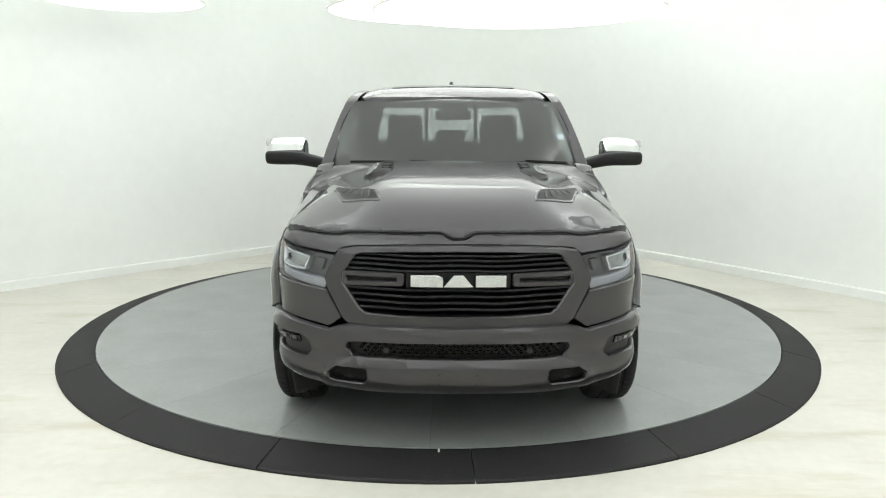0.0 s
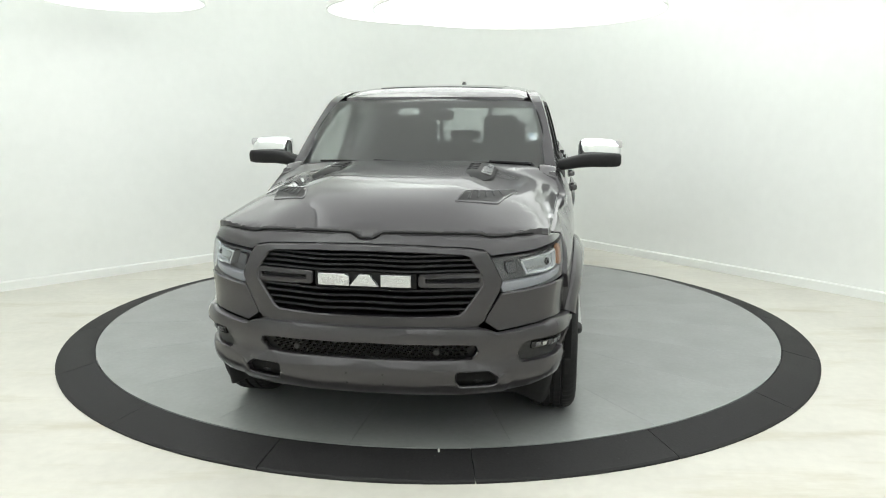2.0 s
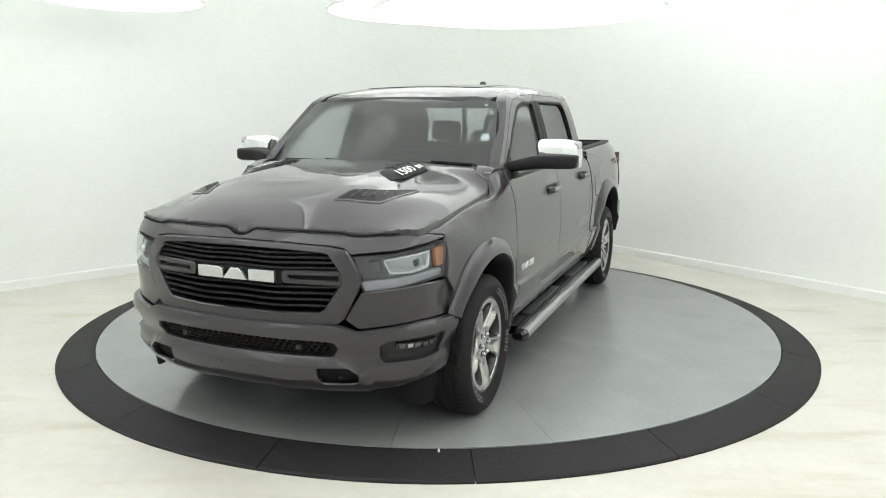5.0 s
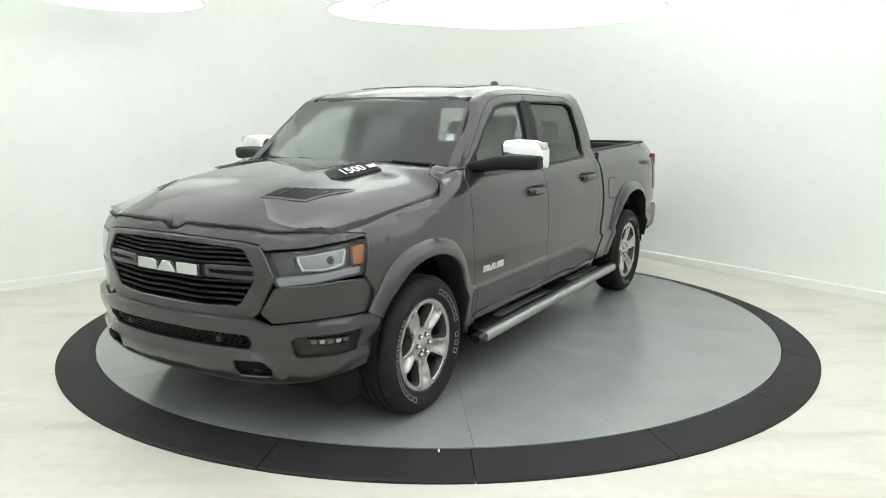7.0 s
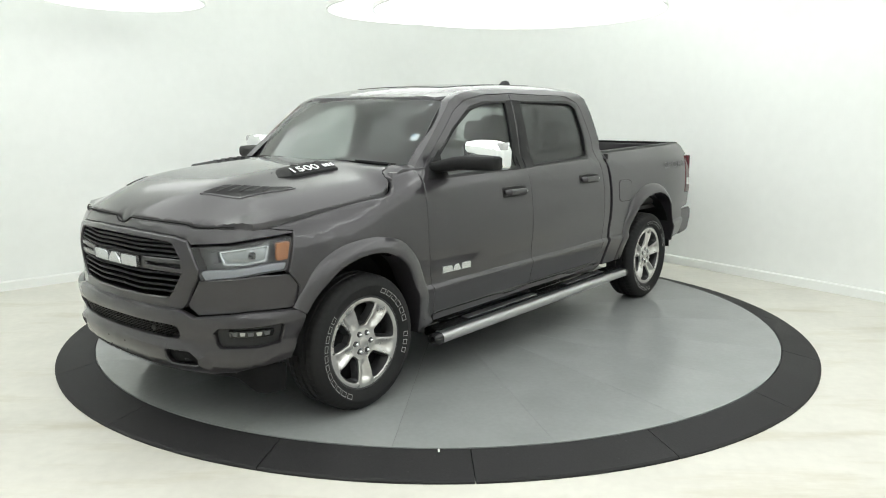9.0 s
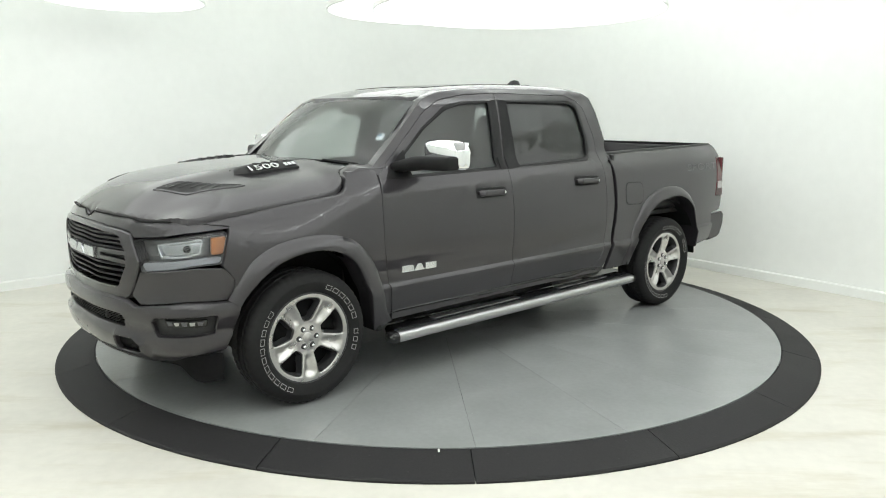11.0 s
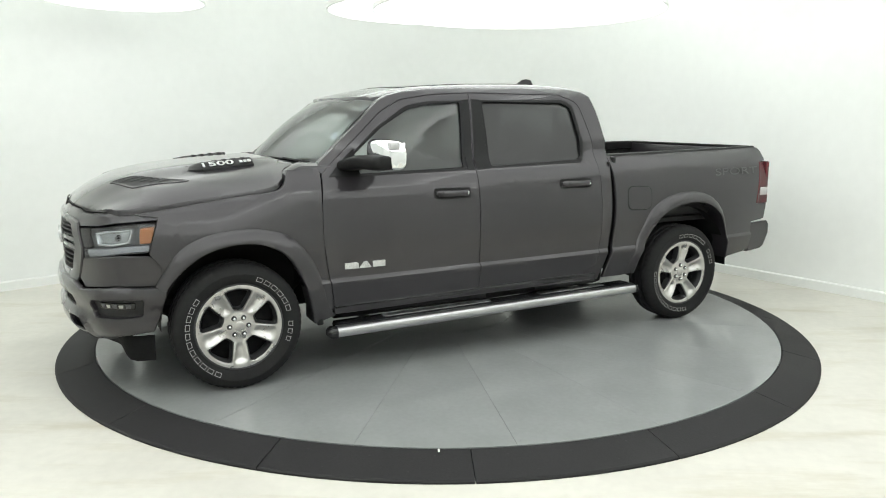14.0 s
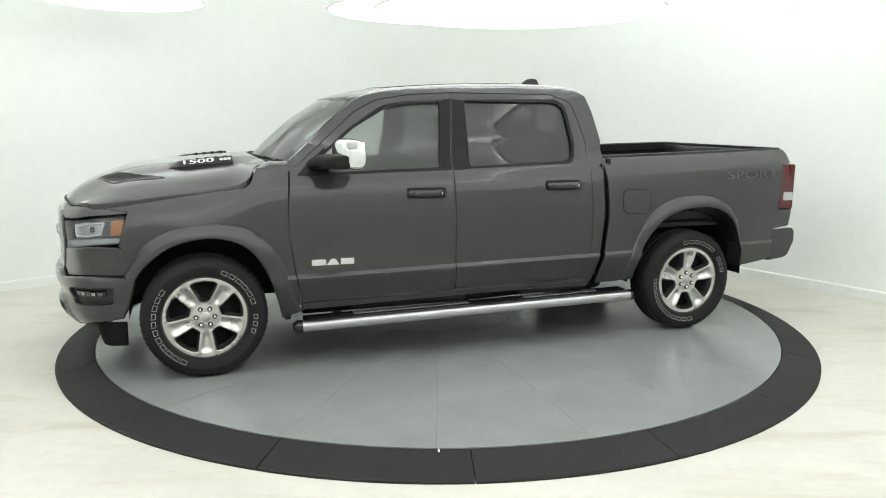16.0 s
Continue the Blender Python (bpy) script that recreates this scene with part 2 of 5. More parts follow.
def lathe(profile, seg=48, axis="Y", close=False, bm=None, wobble=None):
    """Turns (radius, height) pairs about an axis."""
    bm = bm or bmesh.new()
    rows = []
    for i in range(seg):
        a = 2 * math.pi * i / seg
        row = []
        for j, (r, h) in enumerate(profile):
            rr = r + (wobble(i, j) if wobble else 0)
            c, s = rr * math.cos(a), rr * math.sin(a)
            row.append(bm.verts.new((c, h, s) if axis == "Y" else (c, s, h)))
        rows.append(row)
    for i in range(seg):
        p, q = rows[i], rows[(i + 1) % seg]
        for j in range(len(profile) - 1 + (1 if close else 0)):
            k = (j + 1) % len(profile)
            bm.faces.new((p[j], p[k], q[k], q[j]))
    bmesh.ops.recalc_face_normals(bm, faces=bm.faces[:])
    return bm


def tube(pts, radius, seg=10, bm=None, flat=1.0, cap=True):
    """A round bar along points; flat squeezes it in height."""
    bm = bm or bmesh.new()
    p = [Vector(q) for q in pts]
    rings = []
    for i, c in enumerate(p):
        d = (p[min(i + 1, len(p) - 1)] - p[max(i - 1, 0)]).normalized()
        side = d.cross(Vector((0, 0, 1)))
        if side.length < 1e-3:
            side = Vector((1, 0, 0))
        side.normalize()
        up = side.cross(d)
        r = radius[i] if isinstance(radius, (list, tuple)) else radius
        rings.append([bm.verts.new(c + side * r * math.cos(2 * math.pi * k / seg) + up * r * flat * math.sin(2 * math.pi * k / seg)) for k in range(seg)])
    for i in range(len(rings) - 1):
        for k in range(seg):
            bm.faces.new((rings[i][k], rings[i][(k + 1) % seg], rings[i + 1][(k + 1) % seg], rings[i + 1][k]))
    if cap:
        bm.faces.new(rings[0])
        bm.faces.new(rings[-1])
    bmesh.ops.recalc_face_normals(bm, faces=bm.faces[:])
    return bm


def loft(rows, closed=False, bm=None):
    bm = bm or bmesh.new()
    vs = [[bm.verts.new(p) for p in row] for row in rows]
    for i in range(len(vs) - 1):
        n = len(vs[i])
        for j in range(n if closed else n - 1):
            bm.faces.new((vs[i][j], vs[i][(j + 1) % n], vs[i + 1][(j + 1) % n], vs[i + 1][j]))
    bmesh.ops.recalc_face_normals(bm, faces=bm.faces[:])
    return bm


def text_mesh(name, body, size, depth, mat, parent, m, stretch=1.0, label="", shear=0.0, bold=0.0):
    cu = bpy.data.curves.new(name + "_line", "FONT")
    cu.body, cu.size, cu.extrude, cu.align_x, cu.align_y, cu.shear, cu.offset = body, size, depth, "CENTER", "CENTER", shear, bold
    tmp = new(name + "_line", cu)
    me = bpy.data.meshes.new_from_object(tmp.evaluated_get(bpy.context.evaluated_depsgraph_get()))
    bpy.data.objects.remove(tmp)
    me.materials.clear()
    me.materials.append(mat)
    me.transform(m @ Matrix.Diagonal((stretch, 1, 1, 1)))
    ob = new(name, me)
    ob.parent = parent
    return tagged(ob, label)


# ---------------------------------------------------------------- the studio room
FLOOR_Z = -0.067
WALL_H = 3.7


def room_outline(r=2.2, n=14):
    """A four-sided room with wide rounded corners, as a closed line."""
    far, right, near, left = Vector((0.48, 5.88)), Vector((6.9, -2.85)), Vector((-0.6, -9.6)), Vector((-7.2, -1.65))
    return fillet([(*far, r), (*right, r), (*near, r), (*left, r)], r, n)


def build_room():
    out = room_outline()
    bm = bmesh.new()
    bm.faces.new([bm.verts.new((x, y, FLOOR_Z)) for x, y in out])
    bmesh.ops.triangulate(bm, faces=bm.faces[:])
    bm.normal_update()
    bm.faces.ensure_lookup_table()
    if bm.faces[0].normal.z < 0:
        bmesh.ops.reverse_faces(bm, faces=bm.faces[:])
    floor = finish("floor", bm, M_FLOOR, smooth=False)
    tagged(floor, "cream painted concrete studio floor with faint scuffs", "floor", kind="structure")

    # wall with a cove at the top, thickness outwards
    n = len(out)
    centre = Vector((0, -2))
    nor = []
    for i in range(n):
        d = (Vector(out[(i + 1) % n]) - Vector(out[i - 1])).normalized()
        k = Vector((d.y, -d.x))
        if k.dot(Vector(out[i]) - centre) < 0:
            k = -k
        nor.append(k)
    prof = [(0.0, FLOOR_Z - 0.02), (0.0, 1.0), (0.0, 2.0), (0.0, WALL_H - 0.5)]
    prof += [(-0.5 * (1 - math.cos(a)), WALL_H - 0.5 + 0.5 * math.sin(a)) for a in np.linspace(0.15, math.pi / 2, 8)]
    prof += [(0.15, WALL_H), (0.15, FLOOR_Z - 0.02)]
    rows = []
    for i in list(range(n)) + [0]:
        o, k = Vector(out[i]), nor[i]
        rows.append([(*(o + k * a), z) for a, z in prof])
    bm = loft(rows)
    bmesh.ops.remove_doubles(bm, verts=bm.verts[:], dist=1e-4)
    bmesh.ops.recalc_face_normals(bm, faces=bm.faces[:])
    wall = finish("wall_curved", bm, M_WALL, angle=50)
    tagged(wall, "seamless white studio wall with rounded corners", "wall", kind="structure")

    rows = []
    for i in list(range(n)) + [0]:
        o, k = Vector(out[i]), nor[i]
        rows.append([(*(o + k * a), z) for a, z in ((0.0, FLOOR_Z), (-0.045, FLOOR_Z), (-0.048, FLOOR_Z + 0.086), (-0.040, FLOOR_Z + 0.096), (-0.012, FLOOR_Z + 0.098), (-0.010, FLOOR_Z + 0.090), (0.0, FLOOR_Z + 0.090))])
    bm = loft(rows)
    bmesh.ops.remove_doubles(bm, verts=bm.verts[:], dist=1e-4)
    bmesh.ops.recalc_face_normals(bm, faces=bm.faces[:])
    base = finish("baseboard", bm, M_WALL, angle=30)
    tagged(base, "low white baseboard along the studio wall", "baseboard", kind="structure")

    bm = bmesh.new()
    lo = [bm.verts.new((*(Vector(out[i]) - nor[i] * 0.49), WALL_H)) for i in range(n)]
    hi = [bm.verts.new((*(Vector(out[i]) - nor[i] * 0.49), WALL_H + 0.12)) for i in range(n)]
    bm.faces.new(lo)
    bm.faces.new(hi)
    for i in range(n):
        bm.faces.new((lo[i - 1], lo[i], hi[i], hi[i - 1]))
    bmesh.ops.triangulate(bm, faces=[f for f in bm.faces if len(f.verts) > 4])
    bmesh.ops.recalc_face_normals(bm, faces=bm.faces[:])
    ceil = finish("ceiling", bm, M_WALL, smooth=False)
    tagged(ceil, "plain white studio ceiling", "ceiling", kind="structure")


def ceiling_panel(x, y, r, z=2.74):
    e = new("ceiling_light", None)
    e.location = (x, y, z)
    tagged(e, "round white glowing fabric ceiling light", "ceiling light", "round lights under the ceiling")
    bm = lathe([(0.001, 0.0), (r * 0.5, 0.0), (r - 0.02, 0.0), (r - 0.02, 0.02), (0.001, 0.02)], 72, "Z")
    part("diffuser", bm, M_GLOW, e)
    # unseen glowing tray, added to brighten the ceiling and upper walls
    bm = lathe([(0.001, 0.045), (r - 0.06, 0.045), (r - 0.06, 0.024), (0.001, 0.024)], 72, "Z")
    part("added_uplight", bm, M_UPGLOW, e, "added unseen glowing tray that brightens ceiling and walls")
    bm = lathe([(r - 0.02, -0.003), (r - 0.008, -0.003), (r - 0.008, 0.05), (r - 0.02, 0.05)], 72, "Z", close=True)
    part("frame", bm, M_WALL, e, "thin white hoop")
    for k in range(3):
        a = 2 * math.pi * k / 3 + 0.6
        bm = tube([(0.8 * r * math.cos(a), 0.8 * r * math.sin(a), 0.03), (0.8 * r * math.cos(a), 0.8 * r * math.sin(a), WALL_H - z)], 0.003, 6)
        part("hanging_wire", bm, M_WALL, e)
    return e


def build_lights():
    # first two hang in view; the other five are added out of view for light
    for x, y, r in ((0.80, 1.655, 1.494), (-2.965, 1.011, 0.733), (3.1, -1.5, 1.5), (-2.9, -2.1, 1.65), (0.3, -5.4, 1.6), (3.3, -4.3, 1.5), (-3.0, -5.2, 1.3)):
        ceiling_panel(x, y, r)
    ceiling_panel(-0.03, 2.08, 1.19, 2.80)
    # large unseen light, added to even out reflections in the side windows
    ceiling_panel(0.5, -2.25, 2.3, 2.92)


# ---------------------------------------------------------------- turntable
DISC_R, RING_R = 2.728, 2.992


def build_turntable():
    e = new("turntable", None)
    tagged(e, "round grey painted steel turntable of wedge plates", "turntable")
    bm = lathe([(0.001, -0.012), (DISC_R - 0.01, -0.012), (DISC_R - 0.01, -0.06), (0.001, -0.06)], 96, "Z")
    part("base", bm, M_SEAM, e)
    n = 20
    g = 0.0008
    bm = bmesh.new()
    r0, half, steps = 0.62, math.pi / n, 8
    arc_o = [(DISC_R * math.cos(a), DISC_R * math.sin(a)) for a in np.linspace(-half + g / DISC_R, half - g / DISC_R, steps)]
    arc_i = [(r0 * math.cos(a), r0 * math.sin(a)) for a in np.linspace(half - g / r0, -half + g / r0, 3)]
    line = arc_o + arc_i
    top = [bm.verts.new((x, y, 0)) for x, y in line]
    low = [bm.verts.new((x, y, -0.011)) for x, y in line]
    bm.faces.new(top)
    for i in range(len(line)):
        bm.faces.new((top[i - 1], low[i - 1], low[i], top[i]))
    bmesh.ops.recalc_face_normals(bm, faces=bm.faces[:])
    bm.normal_update()
    if max(bm.faces, key=lambda f: f.calc_area()).normal.z < 0:
        bmesh.ops.reverse_faces(bm, faces=bm.faces[:])
    first = part("plate", bm, M_PLATE, e, smooth=False)
    first.rotation_euler.z = radians(8)
    for k in range(1, n):
        ob = new("plate", first.data)
        ob.parent = e
        ob.rotation_euler.z = radians(8 + 18 * k)
    bm = lathe([(0.001, 0.0), (r0 - 0.004, 0.0), (r0 - 0.004, -0.011), (0.001, -0.011)], 40, "Z")
    part("hub_plate", bm, M_PLATE, e)
    screw = None
    for k in range(n):
        a = radians(-1 + 18 * k)
        for r in (1.50, 1.89, 2.28, 2.67):
            for side in (-0.032, 0.032):
                p = Vector((r * math.cos(a) - side * math.sin(a), r * math.sin(a) + side * math.cos(a), 0.0006))
                if screw is None:
                    bm = lathe([(0.0005, 0.0008), (0.004, 0.0006), (0.0055, -0.001)], 8, "Z")
                    screw = part("screw", bm, M_PLATE, e)
                    screw.location = p
                else:
                    ob = new("screw", screw.data)
                    ob.parent = e
                    ob.location = p
    return e


def build_ramp():
    e = new("rubber_ramp", None)
    e.location = (0, 0, FLOOR_Z)
    tagged(e, "black rubber ramp of curved segments round the turntable", "ramp")
    n = 17
    step = 2 * math.pi / n
    ri, ro = DISC_R + 0.004, RING_R
    prof = [(ri, 0.0), (ri, 0.062), (ri + 0.006, 0.066), (ro - 0.012, 0.018), (ro, 0.010), (ro, 0.0)]
    bm = bmesh.new()
    rows = []
    g = 0.0022
    for a in np.linspace(g / ri, step - g / ri, 15):
        rows.append([(r * math.cos(a), r * math.sin(a), z) for r, z in prof])
    loft(rows, closed=True, bm=bm)
    bm.verts.ensure_lookup_table()
    m = len(prof)
    bm.faces.new(bm.verts[:m])
    bm.faces.new(bm.verts[-m:])
    bmesh.ops.recalc_face_normals(bm, faces=bm.faces[:])
    first = part("ramp_segment", bm, M_RUBBER, e, angle=15)
    first.rotation_euler.z = radians(273.4)
    for k in range(1, n):
        ob = new("ramp_segment", first.data)
        ob.parent = e
        ob.rotation_euler.z = radians(273.4) + k * step
    # small fixing screws and a painted tick
    bm = bmesh.new()
    for k in range(n):
        for fr, rr in ((0.18, 0.25), (0.5, 0.3), (0.82, 0.25), (0.3, 0.75), (0.7, 0.75)):
            a = radians(273.4) + (k + fr) * step
            r = ri + (ro - ri) * rr
            z = 0.066 - 0.048 * rr + 0.001
            v = bmesh.ops.create_circle(bm, cap_ends=True, segments=8, radius=0.006)["verts"]
            bmesh.ops.translate(bm, vec=(r * math.cos(a), r * math.sin(a), z + 0.0015), verts=v)
    part("screw_heads", bm, M_RUBBER, e, smooth=False)["kind"] = "stuff"
    bm = new_box((-0.006, -DISC_R - 0.05, 0.0655), (0.004, -DISC_R - 0.012, 0.0685), 0.001, 1)
    part("tick_mark", bm, M_PALEMARK, e, "small white painted tick", smooth=False)
    return e


# ---------------------------------------------------------------- pickup truck: surfaces (x ahead, y to its left, z up)
SIDE = curve1d([(0.36, 0.955), (0.47, 0.980), (0.56, 1.000), (0.605, 1.012), (0.630, 1.015), (0.640, 1.010), (0.655, 0.996), (0.72, 0.995), (0.85, 1.006), (1.0, 1.004), (1.15, 0.988),
                (1.25, 0.964), (1.30, 0.940), (1.345, 0.905), (1.38, 0.880), (1.5, 0.852), (1.65, 0.812), (1.78, 0.768), (1.85, 0.732), (1.89, 0.685), (1.92, 0.60)])


def Ys(x, z):
    zz = z + 0.012 * x
    zz += 0.16 * smoothstep(1.25, 2.0, x) * smoothstep(0.85, 1.15, zz)
    y = SIDE(zz)
    y -= 0.181 * max(0, x - 1.8) ** 2
    y -= 0.13 * max(0, -2.2 - x) ** 2
    return y


def on_side(a, b, d):
    return (a, Ys(a, b) - d, b)


ROOF_C = curve1d([(0.93, 1.790), (0.88, 1.815), (0.75, 1.855), (0.53, 1.895), (0.3, 1.915), (-0.1, 1.936), (-0.6, 1.943), (-0.92, 1.930), (-1.02, 1.885)][::-1])


def Zr(x, y):
    return ROOF_C(x) - 0.024 * (abs(y) / 0.65) ** 2 - 0.028 * max(0, (abs(y) - 0.53) / 0.15) ** 2


HOOD_C = curve1d([(1.2, 1.410), (1.45, 1.404), (1.7, 1.394), (2.0, 1.368), (2.15, 1.351), (2.31, 1.325), (2.48, 1.276), (2.60, 1.215), (2.68, 1.155), (2.76, 1.08)])
HOOD_E = curve1d([(1.2, 1.36), (1.42, 1.345), (1.48, 1.316), (1.54, 1.252), (1.75, 1.205), (1.95, 1.178), (2.12, 1.155), (2.25, 1.138), (2.45, 1.115), (2.59, 1.098), (2.7, 1.07)])
HOOD_G = curve1d([(0, 1.0), (0.36, 0.985), (0.46, 0.86), (0.55, 0.70), (0.65, 0.61), (0.74, 0.47), (0.82, 0.27), (0.885, 0.06), (0.92, -0.05), (0.98, -0.3)])


PLAN = spline([(2.765, 0.0), (2.755, 0.25), (2.718, 0.47), (2.672, 0.61), (2.615, 0.74), (2.555, 0.835), (2.48, 0.898), (2.38, 0.928), (2.25, 0.948), (2.0, 0.985)], 8)
PLAN_S = [0.0]
for k in range(1, len(PLAN)):
    PLAN_S.append(PLAN_S[-1] + math.hypot(PLAN[k][0] - PLAN[k - 1][0], PLAN[k][1] - PLAN[k - 1][1]))


def sy(y):
    """Length along the nose's plan line at the half width y."""
    s = float(np.interp(abs(y), [p[1] for p in PLAN], PLAN_S))
    return s if y >= 0 else -s


def sx(x):
    return float(np.interp(-x, [-p[0] for p in PLAN], PLAN_S))


def plan_at(s):
    a = abs(s)
    x = float(np.interp(a, PLAN_S, [p[0] for p in PLAN]))
    y = float(np.interp(a, PLAN_S, [p[1] for p in PLAN]))
    x1, y1 = float(np.interp(a + 0.03, PLAN_S, [p[0] for p in PLAN])), float(np.interp(a + 0.03, PLAN_S, [p[1] for p in PLAN]))
    x0, y0 = float(np.interp(max(0, a - 0.03), PLAN_S, [p[0] for p in PLAN])), float(np.interp(max(0, a - 0.03), PLAN_S, [p[1] for p in PLAN]))
    n = Vector((y1 - y0, -(x1 - x0))).normalized()
    if s < 0:
        y, n = -y, Vector((n.x, -n.y))
    return Vector((x, y)), n


NOSE = curve1d([(0.30, -0.05), (0.45, -0.005), (0.60, 0.0), (0.72, -0.010), (0.93, 0.0), (1.02, -0.010), (1.06, -0.022), (1.10, -0.042), (1.15, -0.075)])
# height of the hood's front edge along the half width, and how far back it lies
HOOD_EDGE = curve1d([(0, 1.140), (0.25, 1.140), (0.5, 1.137), (0.60, 1.132), (0.70, 1.130), (0.79, 1.130), (0.86, 1.127), (0.90, 1.120), (0.95, 1.115)])


EDGE_DIP = curve1d([(0, 0.028), (0.028, 0.028), (0.088, 0.0), (0.25, 0.0), (0.52, 0.0), (0.545, 0.001), (0.60, 0.010), (0.68, 0.006), (0.78, 0.0), (0.95, 0.0)])


def edge_z(y):
    return HOOD_EDGE(abs(y)) - EDGE_DIP(abs(y))


def edge_x(y):
    p, n = plan_at(sy(y))
    return p.x - 0.062


def hood_base(x, y):
    e, c = HOOD_E(x), HOOD_C(x)
    z = e + (c - e) * HOOD_G(abs(y))
    if abs(y) < 0.90 and x > 2.05:
        xe = edge_x(y)
        ze = HOOD_E(xe) + (HOOD_C(xe) - HOOD_E(xe)) * HOOD_G(abs(y))
        z += (HOOD_EDGE(abs(y)) - ze) * smoothstep(xe - 0.40, xe + 0.02, x) * (1 - smoothstep(0.70, 0.90, abs(y)))
    return z


SOFT = [(i, j, (1, 2, 3, 2, 1)[i + 2] * (1, 2, 3, 2, 1)[j + 2] / 81) for i in range(-2, 3) for j in range(-2, 3)]


@functools.lru_cache(maxsize=None)
def Zh(x, y):
    """Height of the hood, evened out so that its reflections run smoothly."""
    w = 0.028 * (1 - smoothstep(0.80, 0.88, abs(y)))
    z = sum(k * hood_base(x + i * 0.028, y + j * w) for i, j, k in SOFT)
    if abs(y) < 0.90 and x > 2.05:
        xe = edge_x(y)
        z -= EDGE_DIP(abs(y)) * smoothstep(xe - 0.028, xe, x)
    return z


BUMP = curve1d([(0.28, -0.10), (0.335, -0.055), (0.37, -0.02), (0.42, 0.010), (0.47, 0.018), (0.53, 0.012), (0.58, 0.030), (0.64, 0.040), (0.675, 0.034), (0.70, 0.008)])


def nose_with(curve, extra=0.0):
    def at(a, b, d):
        p, n = plan_at(a)
        p = p + n * (curve(b) + extra - d)
        return (p.x, p.y, b)
    return at


on_nose = nose_with(NOSE)
PLATE_TOP = curve1d([(0, 0.512), (0.50, 0.512), (0.58, 0.500), (0.64, 0.462), (0.68, 0.400), (0.70, 0.340), (0.75, 0.20)])


def on_bump(a, b, d):
    p, n = plan_at(a)
    lift = 0.016 * smoothstep(-0.01, 0.030, PLATE_TOP(abs(p.y)) - b)
    p = p + n * (BUMP(b) + lift - d)
    return (p.x, p.y, b)




def both(half):
    """Closes an outline given for y >= 0 into both sides."""
    return list(half) + [(-p[0], *p[1:]) for p in reversed(half) if abs(p[0]) > 1e-6]


# ---------------------------------------------------------------- pickup truck: parts
FRONT_WINDOW = [(1.185, 1.298, 0.02), (0.826, 1.603, 0.3), (0.600, 1.738, 0.2), (0.44, 1.772, 0.1), (0.165, 1.788, 0.02), (0.205, 1.322, 0.02)]
REAR_WINDOW = [(0.005, 1.793, 0.03), (-0.72, 1.796, 0.10), (-0.795, 1.76, 0.06), (-0.848, 1.494, 0.2), (-0.835, 1.375, 0.05), (-0.79, 1.352, 0.04), (0.0, 1.325, 0.02)]


def front_door_outline():
    return fillet([(1.262, 1.312, 0.02), (0.80, 1.712, 0.25), (0.645, 1.792, 0.15), (0.40, 1.832, 0.2), (0.088, 1.849, 0.01), (0.128, 1.30, 0), (0.125, 0.468, 0.02),
                   (1.212, 0.440, 0.03), (1.250, 0.66, 0.1), (1.288, 0.90, 0.2), (1.285, 1.10, 0.2)], 0.02)


def rear_door_outline():
    return fillet([(0.088, 1.849, 0.01), (-0.70, 1.846, 0.10), (-0.865, 1.79, 0.12), (-0.955, 1.497, 0.3), (-0.955, 1.242, 0.3), (-0.965, 0.772, 0.2), (-0.925, 0.545, 0.12),
                   (-0.80, 0.478, 0.06), (0.125, 0.468, 0.02), (0.128, 1.30, 0)], 0.02)


def inset_poly(poly, d):
    c = Vector((sum(p[0] for p in poly) / len(poly), sum(p[1] for p in poly) / len(poly)))
    return [(*(Vector(p[:2]) + (c - Vector(p[:2])).normalized() * d), *p[2:]) for p in poly]


def handle(parent, s, x0, x1, z):
    """Pull handle with a flat black patch behind, drawn in place of a recess."""
    y = Ys((x0 + x1) / 2, z)
    rec = sheet([fillet([(x0 + 0.014, z - 0.036), (x0 + 0.014, z + 0.036), (x1 - 0.014, z + 0.036), (x1 - 0.014, z - 0.036)], 0.022)],
                lambda a, b, d: (a, Ys(a, b) + 0.003 - d, b), 0.1, 0.01, 0, 0.001, mirror=s < 0)
    h = part("door_handle", tube_bar(x0, x1, z, s), M_PAINT, parent, "grey painted pull handle")
    part("recess_patch", rec, M_BLACK, h)
    knob = lathe([(0.0005, 0.004), (0.010, 0.004), (0.012, 0.0)], 14, "Y")
    bmesh.ops.translate(knob, vec=(x1 + 0.03, y + 0.034, z), verts=knob.verts[:])
    if s < 0:
        flip_y(knob)
    part("lock", knob, M_CHROME, h)


def tube_bar(x0, x1, z, s):
    y = Ys((x0 + x1) / 2, z)
    rows = []
    n = 14
    for i in range(n + 1):
        t = i / n
        x = x0 + (x1 - x0) * t
        out = 0.036 * min(1, math.sin(math.pi * min(1, max(0.03, t * 1.0))) * 2.2)
        h = 0.022 if 0.02 < t < 0.98 else 0.012
        c = Ys(x, z) + out
        rows.append([(x, c + 0.012 * math.cos(a) - (0.016 if math.cos(a) < 0 else 0) * 0.4, z + h * math.sin(a)) for a in np.linspace(0, 2 * math.pi, 13)[:-1]])
    bm = loft(rows, closed=True)
    bm.verts.ensure_lookup_table()
    bm.faces.new(bm.verts[:12])
    bm.faces.new(bm.verts[-12:])
    bmesh.ops.recalc_face_normals(bm, faces=bm.faces[:])
    if s < 0:
        flip_y(bm)
    return bm


def glass_pane(name, poly, s, mat, parent, sink=0.018):
    grown = inset_poly(poly, -0.012)
    bm = sheet([fillet(grown, 0.02)], lambda a, b, d: (a, Ys(a, b) - sink - d, b), 0.12, 0.003, 0, 0.0005, mirror=s < 0)
    return part(name, bm, mat, parent)


